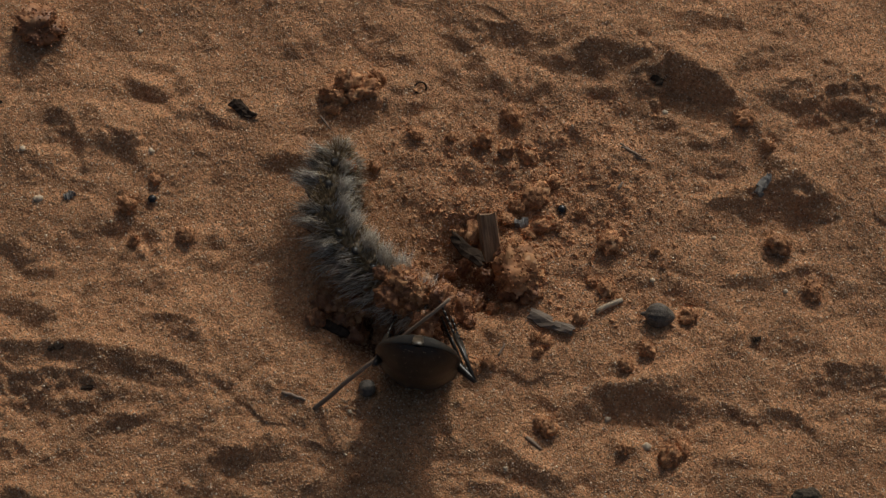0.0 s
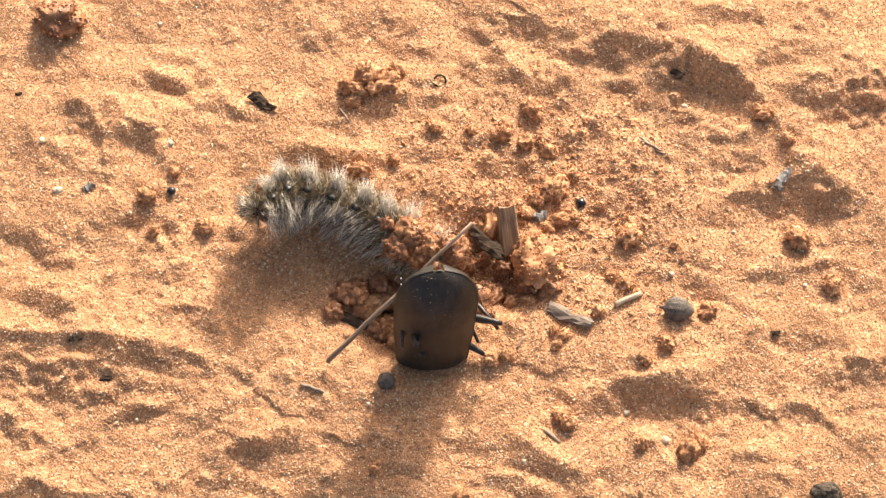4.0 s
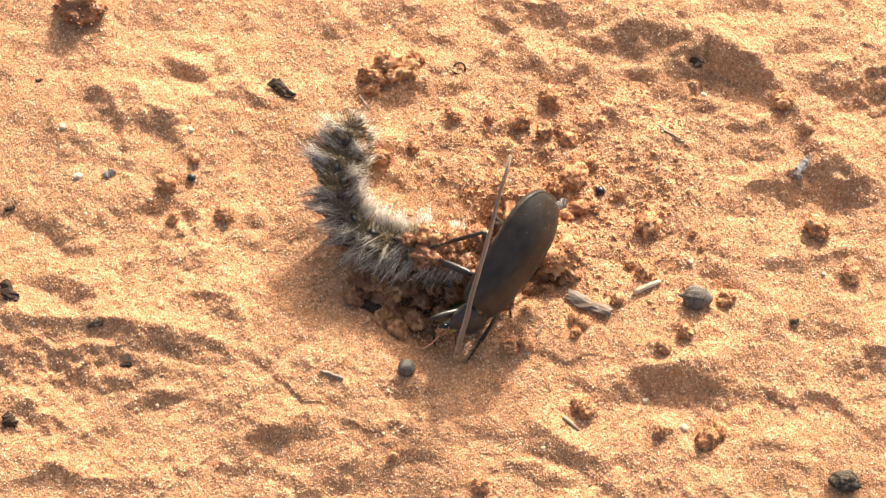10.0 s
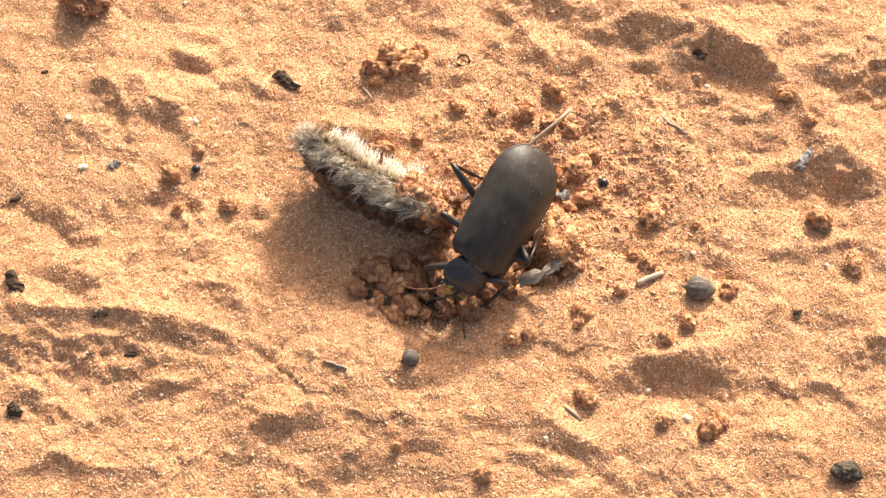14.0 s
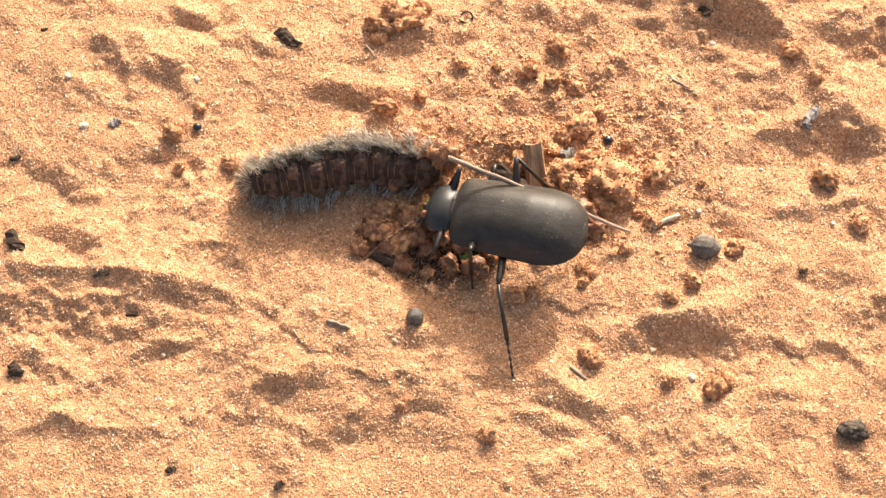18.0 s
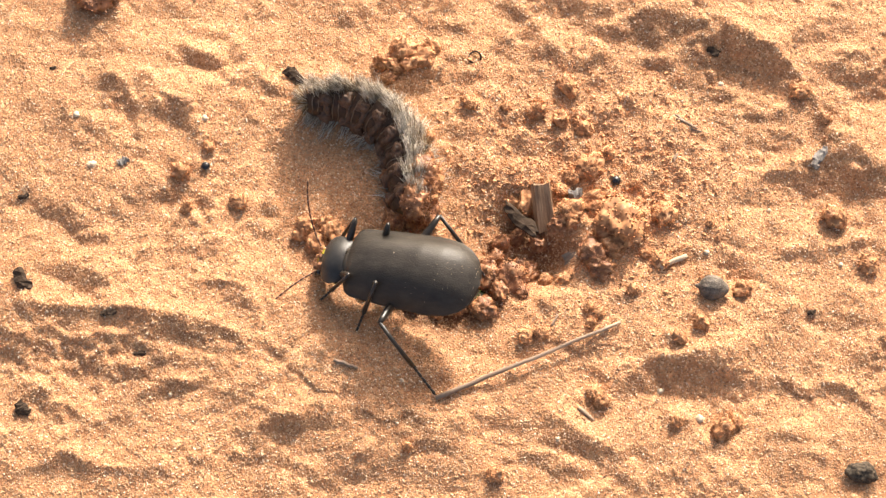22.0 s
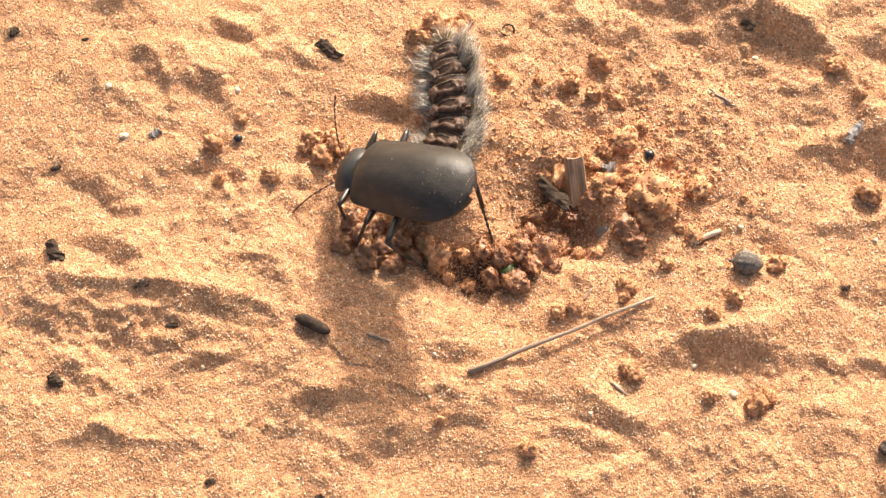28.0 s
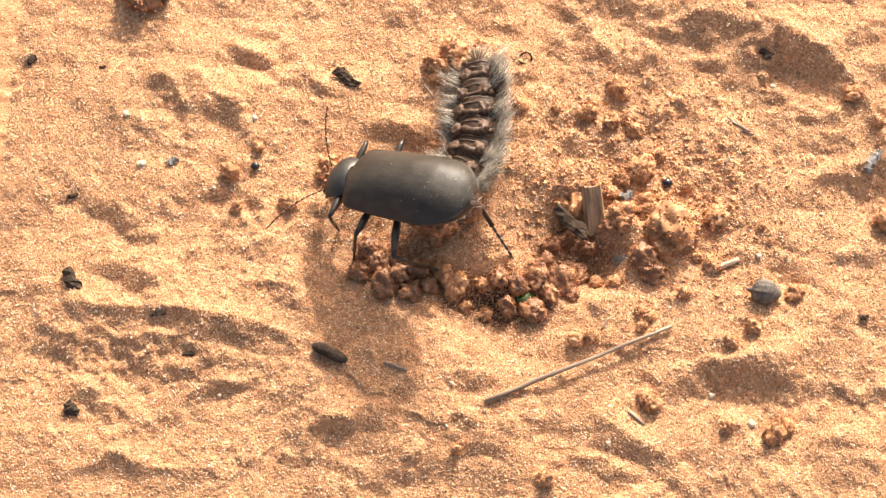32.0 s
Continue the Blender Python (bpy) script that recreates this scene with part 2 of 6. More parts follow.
def tube(bm, points, radii, sides=8, flat=1.0):
    """A tapered tube through the points, closed at both ends."""
    points = [Vector(p) for p in points]
    rings = []
    for i, p in enumerate(points):
        d = (points[min(i + 1, len(points) - 1)] - points[max(i - 1, 0)]).normalized()
        side = d.cross(Vector((0, 0, 1)))
        side = side.normalized() if side.length > 1e-4 else Vector((0, 1, 0))
        up = side.cross(d).normalized()
        rings.append([bm.verts.new(p + float(radii[i]) * (math.cos(a) * side + flat * math.sin(a) * up))
                      for a in (2 * math.pi * k / sides for k in range(sides))])
    for r, s in zip(rings, rings[1:]):
        for k in range(sides):
            bm.faces.new((r[k], r[(k + 1) % sides], s[(k + 1) % sides], s[k]))
    bm.faces.new(rings[0][::-1])
    bm.faces.new(rings[-1])
    return bm


def lump(size, seed, rough=0.35, flat=0.7, detail=3):
    """A crumbly rounded lump with an uneven surface."""
    bm = bmesh.new()
    bmesh.ops.create_icosphere(bm, subdivisions=detail, radius=1)
    o = Vector((seed * 3.1, seed * 1.7, seed * 0.9))
    for v in bm.verts:
        d = v.co.normalized()
        r = 1 + rough * (noise.noise(d * 1.6 + o) + 0.55 * noise.noise(d * 4.2 + o) + 0.35 * noise.noise(d * 9.5 + o))
        v.co = Vector((d.x, d.y, d.z * flat)) * r * size * MM
    return bm


# ---- the ground: one sheet of wind-marked, trodden sand ----
FINE = 0.25
xs = np.arange(-92, 92 + FINE / 2, FINE)
ys = np.arange(-58, 60 + FINE / 2, FINE)
far = 0.4 * np.cumsum(1.28 ** np.arange(52))
GX = np.concatenate([xs[0] - far[::-1], xs, xs[-1] + far])
GY = np.concatenate([ys[0] - far[::-1], ys, ys[-1] + far])
X, Y = np.meshgrid(GX, GY)
rng = np.random.default_rng(11)


def smooth_noise(x, y, size, seed):
    """Smooth lattice noise, about -1 to 1, with features of the given size."""
    table = np.random.default_rng(seed).uniform(-1, 1, (256, 256))
    u, v = x / size, y / size
    i, j = np.floor(u).astype(np.int64), np.floor(v).astype(np.int64)
    a, b = u - i, v - j
    a, b = a * a * a * (a * (a * 6 - 15) + 10), b * b * b * (b * (b * 6 - 15) + 10)
    i0, i1, j0, j1 = i % 256, (i + 1) % 256, j % 256, (j + 1) % 256
    return (table[i0, j0] * (1 - a) + table[i1, j0] * a) * (1 - b) + (table[i0, j1] * (1 - a) + table[i1, j1] * a) * b


Z = np.zeros_like(X)


FACE_SLOPE = 0.38
WARP = 0.45 * smooth_noise(X, Y, 5.0, 21) + 0.38 * smooth_noise(X, Y, 2.2, 22) + 0.22 * smooth_noise(X, Y, 1.0, 23)


def face(x, y, a, b, turn, k):
    """A slip face of half length a and half width b: a sharp crest on its far side, a soft foot on its near side."""
    w = max(2.4 * a, 9 * b)
    i0, i1 = np.searchsorted(GX, (x - w, x + w))
    j0, j1 = np.searchsorted(GY, (y - w, y + w))
    box = (slice(j0, j1), slice(i0, i1))
    c, s = math.cos(radians(turn)), math.sin(radians(turn))
    u = (X[box] - x) * c + (Y[box] - y) * s
    t = (-(X[box] - x) * s + (Y[box] - y) * c) / b + 0.9 * WARP[box] + 0.25 * (u / a) ** 2
    h = FACE_SLOPE * k * b
    shape = np.where(t > 0.85, np.exp(-np.clip(t - 0.85, 0, 40) / 2.4), np.where(t < -0.85, -0.7 * np.exp(np.clip(t + 0.85, -40, 0) / 1.5), 0.15 + t))
    Z[box] += h * shape * np.exp(-0.5 * np.clip(np.abs(u) / a, 0, 4) ** 3.5)


def crest(points, high, near_side, far_side):
    """A sharp-edged ripple along a line: steep on its near side."""
    global Z
    best, sign = np.full(X.shape, 1e9), np.ones(X.shape)
    px, py = X + 1.2 * smooth_noise(X, Y, 4.0, 31), Y + 1.2 * smooth_noise(X, Y, 4.0, 32)
    for (x0, y0), (x1, y1) in zip(points, points[1:]):
        dx, dy = x1 - x0, y1 - y0
        t = np.clip(((px - x0) * dx + (py - y0) * dy) / (dx * dx + dy * dy), 0, 1)
        d = np.hypot(px - x0 - t * dx, py - y0 - t * dy)
        sign = np.where(d < best, np.where(dx * (py - y0) - dy * (px - x0) > 0, 1.0, -1.0), sign)
        best = np.minimum(best, d)
    ends = np.minimum(np.hypot(px - points[0][0], py - points[0][1]), np.hypot(px - points[-1][0], py - points[-1][1]))
    shape = np.where(sign > 0, np.exp(-np.clip(best / far_side, 0, 30)), np.exp(-np.clip(best / near_side, 0, 30) ** 1.6))
    Z += 1.3 * high * shape * (1 - np.exp(-(ends / 5.0) ** 2))


face(-51.3, 44.4, 4.6, 0.8, -55, 0.50)
face(-44.4, 38.5, 3.8, 1.2, -17, 0.90)
face(-46.0, 34.2, 4.4, 1.4, -28, 1.10)
face(-36.8, 30.8, 2.8, 0.8, -9, 0.80)
face(-31.9, 32.9, 3.1, 0.8, -24, 0.60)
face(-63.6, 36.1, 5.3, 1.1, -3, 0.50)
face(-59.8, 27.9, 4.4, 1.9, -34, 0.80)
face(-54.5, 26.7, 3.7, 1.5, -41, 0.60)
face(-50.2, 22.4, 3.0, 2.7, -14, 1.10)
face(-47.2, 28.7, 2.6, 0.5, -61, 0.50)
face(-57.9, 24.8, 4.6, 1.6, -19, 0.80)
face(-68.7, 23.9, 3.4, 0.7, -46, 0.50)
face(-63.6, 19.0, 3.9, 1.0, -38, 0.90)
face(-53.0, 14.0, 4.9, 1.3, -21, 1.00)
face(-43.8, 16.8, 1.5, 1.0, -0, 0.80)
face(-40.0, 24.5, 2.4, 1.2, -16, 0.50)
face(-34.4, 19.0, 5.1, 2.1, -20, 0.50)
face(-76.4, 39.5, 3.3, 1.3, -29, 0.40)
face(-70.7, 5.1, 6.1, 2.3, -19, 0.70)
face(-66.1, 2.5, 5.6, 2.0, -20, 0.60)
face(-47.7, 6.2, 4.2, 2.3, -20, 0.80)
face(-44.2, 4.5, 2.1, 2.1, -12, 0.70)
face(-38.7, 5.4, 1.4, 0.7, -28, 0.80)
face(-62.2, -1.5, 3.0, 1.1, -11, 0.70)
face(-63.2, -8.6, 5.0, 2.1, -24, 1.20)
face(-44.0, -3.8, 2.9, 1.2, -18, 0.80)
face(-39.6, -10.6, 3.6, 2.0, -13, 1.10)
face(-48.9, -10.3, 1.8, 0.7, -19, 0.60)
face(-43.6, -12.6, 2.7, 0.7, -6, 0.60)
face(-70.5, -20.5, 7.8, 3.1, -16, 1.10)
face(-56.0, -22.5, 7.7, 3.7, -8, 1.10)
face(-44.9, -19.5, 5.4, 1.7, -11, 1.00)
face(-43.5, -23.0, 3.3, 1.2, -19, 0.70)
face(-65.2, -28.7, 3.6, 1.5, -42, 1.00)
face(-59.9, -33.6, 3.8, 1.0, -39, 1.00)
face(-68.2, -34.1, 3.8, 0.8, -39, 0.80)
face(-46.2, -27.8, 4.9, 1.2, 11, 1.00)
face(-27.5, -34.1, 6.7, 1.5, 11, 1.10)
face(-23.8, -42.5, 4.1, 1.1, -30, 1.00)
face(-30.7, -40.4, 5.0, 1.0, -9, 0.50)
face(-6.9, -25.5, 5.0, 2.0, -0, 0.80)
face(-14.8, -28.2, 3.8, 1.3, -21, 0.90)
face(-10.6, -28.5, 3.7, 1.2, -35, 0.60)
face(-3.2, -29.9, 3.1, 1.5, 10, 0.80)
face(-5.9, -33.1, 2.2, 1.2, 8, 0.80)
face(-9.6, -35.6, 1.3, 0.7, -15, 0.80)
face(-5.4, -37.5, 3.6, 1.2, 4, 1.00)
face(-18.3, -41.6, 2.6, 0.7, -0, 0.60)
face(6.1, -33.1, 3.1, 1.5, 5, 0.50)
face(12.5, -39.9, 4.0, 1.4, -11, 1.00)
face(18.1, -36.8, 4.2, 1.6, -22, 0.90)
face(18.0, -41.8, 3.1, 0.9, -5, 0.90)
face(14.0, -32.4, 2.0, 1.0, -35, 0.70)
face(22.8, -25.0, 2.5, 0.9, -43, 1.00)
face(23.1, -29.7, 1.7, 1.0, -33, 0.90)
face(4.7, -42.8, 1.8, 0.8, -28, 1.00)
face(-18.0, -31.4, 3.1, 1.0, -10, 0.50)
face(-20.1, 42.4, 3.9, 1.7, -5, 0.50)
face(-8.0, 46.2, 6.5, 3.4, -11, 0.70)
face(-11.5, 39.2, 2.3, 1.7, 0, 0.70)
face(-3.9, 41.2, 4.9, 2.0, -11, 0.60)
face(2.1, 40.7, 2.8, 1.1, -7, 0.60)
face(15.3, 45.3, 6.5, 2.8, -14, 1.20)
face(13.2, 38.4, 3.2, 1.1, -30, 0.90)
face(7.1, 36.1, 1.8, 2.0, -11, 0.60)
face(0.1, 29.0, 1.9, 2.1, -21, 0.50)
face(1.1, 23.9, 3.8, 1.4, -9, 0.60)
face(-20.1, 19.5, 4.3, 1.9, -8, 1.00)
face(-15.1, 17.3, 3.5, 2.3, -20, 0.80)
face(-19.3, 30.4, 2.3, 1.1, -8, 0.50)
face(-6.3, 18.3, 2.3, 1.1, -3, 0.60)
face(23.6, 33.8, 2.3, 1.4, -8, 0.80)
face(23.5, 30.4, 1.3, 1.1, -16, 1.00)
face(25.6, 40.4, 1.4, 1.5, -30, 1.10)
face(18.7, 27.3, 1.7, 1.3, -24, 0.80)
face(12.5, 23.1, 1.8, 1.6, -11, 1.00)
face(10.9, 17.6, 2.0, 1.9, -29, 0.90)
face(16.8, 17.6, 3.8, 1.6, -14, 0.80)
face(7.0, 18.1, 1.8, 1.0, -11, 0.60)
face(22.3, 22.0, 4.3, 1.2, -12, 0.90)
face(24.4, 23.9, 2.3, 1.1, -16, 0.80)
face(30.5, 45.6, 2.9, 1.4, -13, 0.60)
face(32.7, 39.8, 2.5, 1.7, -15, 1.10)
face(34.1, 34.4, 2.8, 1.4, -7, 1.00)
face(39.0, 30.7, 3.0, 2.6, -25, 0.70)
face(42.4, 40.1, 2.0, 1.0, -30, 0.90)
face(48.9, 34.1, 7.7, 4.2, -13, 1.20)
face(48.2, 35.9, 2.8, 1.2, -10, 0.70)
face(44.3, 27.9, 3.3, 1.4, -11, 0.50)
face(47.6, 43.0, 2.9, 1.1, -19, 0.70)
face(42.7, 45.9, 2.8, 1.2, -7, 0.50)
face(54.0, 47.6, 6.4, 2.0, -3, 1.10)
face(53.6, 42.0, 2.8, 0.7, -3, 0.50)
face(61.9, 38.1, 5.5, 2.2, 13, 0.90)
face(69.6, 39.8, 3.0, 2.1, -25, 0.50)
face(75.6, 30.1, 8.1, 4.2, 4, 1.30)
face(35.0, 19.0, 2.2, 0.7, -61, 1.00)
face(37.9, 17.0, 2.3, 0.8, -8, 0.70)
face(29.8, 25.1, 2.1, 0.9, -38, 0.80)
face(52.1, 20.6, 6.0, 3.3, 6, 0.70)
face(55.7, 18.4, 2.5, 1.9, -30, 0.80)
face(55.2, 10.5, 5.8, 2.1, 9, 1.00)
face(66.0, 11.0, 4.3, 1.8, -20, 1.00)
face(70.3, 10.0, 4.2, 2.2, 4, 1.10)
face(63.1, 25.6, 2.3, 1.9, -16, 0.50)
face(62.8, 21.4, 1.0, 0.8, -22, 0.60)
face(70.4, 21.6, 1.3, 0.6, -44, 0.50)
face(29.8, 9.2, 3.3, 1.1, -11, 0.70)
face(27.2, 4.9, 1.8, 1.1, -20, 0.70)
face(63.8, 2.2, 2.0, 1.0, -38, 0.90)
face(72.4, 6.7, 3.2, 0.6, 5, 0.40)
face(31.4, -2.3, 1.4, 0.6, -14, 0.70)
face(33.9, -4.4, 1.3, 0.7, -15, 1.00)
face(40.0, -4.0, 1.4, 0.6, 6, 0.70)
face(39.8, -15.9, 1.8, 1.0, -20, 1.00)
face(44.7, -13.7, 4.6, 1.3, -3, 0.70)
face(33.5, -19.7, 3.1, 1.3, -5, 1.00)
face(56.5, -14.2, 3.6, 1.5, 4, 1.00)
face(55.8, -17.5, 2.8, 1.2, -24, 0.50)
face(28.3, -21.0, 2.7, 1.1, -12, 0.90)
face(37.5, -25.1, 10.3, 2.7, -2, 1.30)
face(57.8, -23.0, 2.2, 1.9, -15, 0.50)
face(55.8, -28.0, 2.2, 0.8, -32, 1.00)
face(59.1, -30.7, 2.3, 0.7, -22, 0.50)
face(66.0, -13.9, 5.0, 3.0, -6, 0.45)
face(65.5, -29.2, 4.2, 0.7, -44, 1.00)
face(73.2, -20.7, 5.8, 3.0, 8, 1.20)
face(66.9, -18.0, 1.5, 0.7, -24, 0.50)
face(53.7, -35.7, 2.6, 0.7, -8, 0.90)
face(60.1, -36.7, 1.7, 0.7, -16, 0.80)
face(35.3, -33.6, 1.9, 1.2, -9, 0.90)
face(30.0, -38.7, 1.3, 0.9, -28, 0.60)
face(26.7, -43.0, 1.7, 0.9, -19, 0.70)
face(44.5, -43.4, 2.2, 0.9, -12, 0.70)
face(68.1, -5.4, 1.7, 0.8, -10, 0.80)
crest([(22.9, 46.8), (30.0, 43.8), (40.0, 43.3), (47.9, 39.2), (54.7, 34.6), (59.4, 29.5), (63.8, 21.7), (70.2, 15.1), (76.6, 11.9)], 1.3, 2.6, 6)
crest([(5.7, 47.9), (11.7, 41.5), (17.7, 36.4), (22.6, 31.8)], 1, 1.8, 4)
crest([(-80.2, -11.9), (-63.0, -13.2), (-52.5, -14.9), (-43.0, -15.4), (-34.3, -18.5), (-29.5, -22.5)], 1.3, 2.4, 6)
crest([(-77.0, -26.5), (-67.6, -27.5), (-62.5, -32.4), (-57.2, -35.8)], 1, 1.6, 4)
crest([(-54.3, -29.9), (-49.9, -27.0), (-44.3, -26.3), (-38.6, -27.7)], 0.9, 1.6, 4)
crest([(-35.5, -36.3), (-31.0, -32.9), (-24.5, -31.4), (-19.4, -31.9)], 1.1, 1.8, 5)
crest([(26.9, -20.5), (34.4, -21.5), (41.9, -21.5), (49.2, -24.7)], 1.2, 2, 5)
crest([(-22.3, 27.9), (-14.3, 26.2), (-6.4, 30.1), (1.6, 34.1)], 0.8, 1.6, 3.5)
crest([(-44.3, 31.8), (-38.3, 30.1), (-31.3, 29.0), (-25.2, 27.3)], 0.7, 1.4, 3)
crest([(-51.7, 39.2), (-45.4, 34.1), (-39.3, 31.2)], 0.8, 1.6, 4)
crest([(-73.0, 28.4), (-66.6, 21.7), (-59.7, 15.1)], 0.7, 1.6, 4)
crest([(-63.5, 35.2), (-58.6, 28.4), (-54.6, 20.6), (-47.7, 19.3)], 0.7, 1.6, 4)
crest([(56.2, 42.1), (64.3, 42.7), (72.5, 44.4)], 0.8, 1.6, 4)
crest([(59.7, 34.1), (65.5, 31.8), (71.9, 36.4), (78.0, 38.1)], 0.8, 1.6, 4)
crest([(49.5, 12.9), (57.3, 12.9), (64.3, 15.1), (73.9, 12.9)], 0.7, 1.4, 4)
crest([(48.7, -0.9), (59.2, -2.0), (69.0, 0.1), (75.5, -0.9)], 0.7, 1.4, 4)
crest([(8.9, -32.4), (16.3, -32.9), (23.6, -37.3), (29.0, -40.1)], 0.7, 1.4, 4)
crest([(51.1, -25.5), (57.6, -26.5), (64.1, -26.5), (69.2, -32.4)], 0.8, 1.4, 4)
crest([(-30.0, 20.6), (-22.1, 21.2), (-13.2, 19.0), (-6.3, 19.5)], 0.6, 1.4, 4)
crest([(-20.9, -26.5), (-12.5, -29.9), (-4.1, -34.3), (3.3, -35.3)], 0.7, 1.4, 4)
crest([(-75.7, -41.1), (-64.8, -39.2), (-53.6, -41.1), (-44.5, -40.1)], 0.6, 1.4, 4)

def dent(x, y, r, depth):
    global Z
    Z -= depth * np.exp(-np.clip(((X - x) ** 2 + (Y - y) ** 2) / r ** 2, 0, 60))


dent(10.5, -1.4, 8, 3)
dent(3.8, -2.0, 6, 1.2)
dent(9.5, 5.2, 3.4, 3.2)
dent(-1.3, -12.4, 9, 1.8)
dent(-9.0, -10.3, 6, 1)
dent(42.2, -33.9, 3, 1.2)
dent(-24.2, -3.3, 8, 1)
dent(24.3, 0.8, 6, -0.9)
dent(18.2, 3.9, 4, -0.5)
dent(11.0, -2.0, 5, 1.5)
dent(-10.6, 33.6, 4.2, -1.7)
dent(15.5, -3.8, 4.5, 2.2)
dent(17.5, 3.6, 3.0, -1.2)
dent(-5.5, -11.0, 6, 2.2)
dent(-9.7, -9.4, 4, 0.8)


near = np.exp(-(np.clip(np.hypot(X / 150, Y / 150), 0, 9)) ** 4)
Z += 1.0 * smooth_noise(X, Y, 24.0, 1) * near
Z += 0.62 * smooth_noise(X, Y, 9.0, 2) * near
Z += 0.10 * smooth_noise(X, Y, 3.6, 3)
Z += 0.08 * smooth_noise(X, Y, 1.5, 4)
Z += 0.03 * smooth_noise(X, Y, 0.7, 5)
# rounded clumps, most of them on the far right side
clumpy = np.clip(0.55 + 0.7 * smooth_noise(X, Y, 26.0, 41) + 0.45 * np.exp(-(((X - 35) / 35) ** 2 + ((Y - 30) / 26) ** 2)), 0.12, 1.3)
for k in range(3600):
    x, y = (rng.normal(34, 20), rng.normal(24, 14)) if k % 13 < 1 else (rng.uniform(-95, 95), rng.uniform(-66, 70))
    r = rng.uniform(0.7, 1.5) if k % 7 else rng.uniform(1.5, 2.9)
    i, j = int((x - xs[0]) / FINE) + 52, int((y - ys[0]) / FINE) + 52
    w = int(1.5 * r / FINE) + 1
    if i - w < 52 or j - w < 52 or i + w > len(GX) - 52 or j + w > len(GY) - 52 or rng.random() > clumpy[j, i]:
        continue
    box = (slice(j - w, j + w + 1), slice(i - w, i + w + 1))
    turn, long = rng.uniform(0, 3.1), rng.uniform(0.7, 1.0)
    u, v = X[box] - x, Y[box] - y
    u, v = u * math.cos(turn) + v * math.sin(turn), (v * math.cos(turn) - u * math.sin(turn)) / long
    d = np.hypot(u, v) / r * (1 + 0.5 * WARP[box])
    Z[box] += rng.uniform(0.07, 0.23) * r * np.clip(1 - d * d, 0, 1) ** 1.2
# pillows with narrow creases between them
Z += 0.75 * np.abs(smooth_noise(X + 4.0 * smooth_noise(X, Y, 12.0, 9), 1.05 * Y + 3.0 * smooth_noise(X, Y, 10.0, 14), 13.0, 10)) * near
Z += 0.40 * np.abs(smooth_noise(X + 2.0 * smooth_noise(X, Y, 6.0, 15), 1.0 * Y + 2.0 * smooth_noise(X, Y, 5.0, 16), 6.0, 17)) * near
Z += 0.16 * np.abs(smooth_noise(X + 1.2 * smooth_noise(X, Y, 3.0, 18), 0.95 * Y + 1.2 * smooth_noise(X, Y, 3.0, 19), 3.0, 20))
# trampled, crumbly patch round the splinter
crumbly = np.exp(-(((X - 18) / 26) ** 2 + ((Y - 14) / 20) ** 2))
Z += crumbly * (0.45 * np.abs(smooth_noise(X, Y, 3.4, 6)) + 0.1 * np.abs(smooth_noise(X, Y, 1.2, 7)) - 0.3)
Z += 25 * smooth_noise(X, Y, 900.0, 8) * (1 - near)
FX, FY = len(GX), len(GY)
ix = np.arange(FX * FY).reshape(FY, FX)
quads = np.stack([ix[:-1, :-1], ix[:-1, 1:], ix[1:, 1:], ix[1:, :-1]], -1).reshape(-1, 4)
ground = new("ground", from_arrays("ground", np.stack([X, Y, Z], -1).reshape(-1, 3) * MM, quads, SAND))
tagged(ground, "orange desert sand, trodden and marked with small ripples", "sand", kind="structure")
ZF = Z[52:-52, 52:-52]


def ground_z(x, y):
    """Height of the sand, in mm."""
    u = np.clip((np.asarray(x, float) - xs[0]) / FINE, 0, len(xs) - 2)
    v = np.clip((np.asarray(y, float) - ys[0]) / FINE, 0, len(ys) - 2)
    i, j = u.astype(int), v.astype(int)
    a, b = u - i, v - j
    return (ZF[j, i] * (1 - a) + ZF[j, i + 1] * a) * (1 - b) + (ZF[j + 1, i] * (1 - a) + ZF[j + 1, i + 1] * a) * b


def floor_at(x, y, r):
    """A resting height for a thing of radius r."""
    k = np.linspace(0, 2 * math.pi, 9)[:-1]
    return float(np.mean(ground_z(x + r * np.cos(k), y + r * np.sin(k))))


OCTA = np.array([(1, 0, 0), (-1, 0, 0), (0, 1, 0), (0, -1, 0), (0, 0, 1), (0, 0, -1)], float)
OCTA_FACES = np.array([(0, 2, 4), (2, 1, 4), (1, 3, 4), (3, 0, 4), (2, 0, 5), (1, 2, 5), (3, 1, 5), (0, 3, 5)])


def scatter(name, count, low, high, spread, material, label, seed):
    """Loose grains over the sand, in one mesh."""
    r = np.random.default_rng(seed)
    x, y = spread(r, count)
    size = low + (high - low) * r.random(len(x)) ** 2.5
    turn = r.normal(size=(len(x), 3, 3))
    turn, _ = np.linalg.qr(turn)
    stretch = r.uniform(0.7, 1.3, (len(x), 1, 3))
    v = np.einsum("nij,nkj->nki", turn, OCTA[None] * stretch) * size[:, None, None]
    v += np.stack([x, y, ground_z(x, y) + 0.06 * size], -1)[:, None]
    p = v[:, OCTA_FACES]
    up = np.cross(p[:, :, 1] - p[:, :, 0], p[:, :, 2] - p[:, :, 0])
    seen = up[..., 2] > -0.25 * np.linalg.norm(up, axis=-1)
    f = (OCTA_FACES[None] + 6 * np.arange(len(x))[:, None, None])[seen]
    ob = new(name, from_arrays(name, v.reshape(-1, 3) * MM, f.reshape(-1, 3), material, False))
    return tagged(ob, label, "sand", kind="stuff")


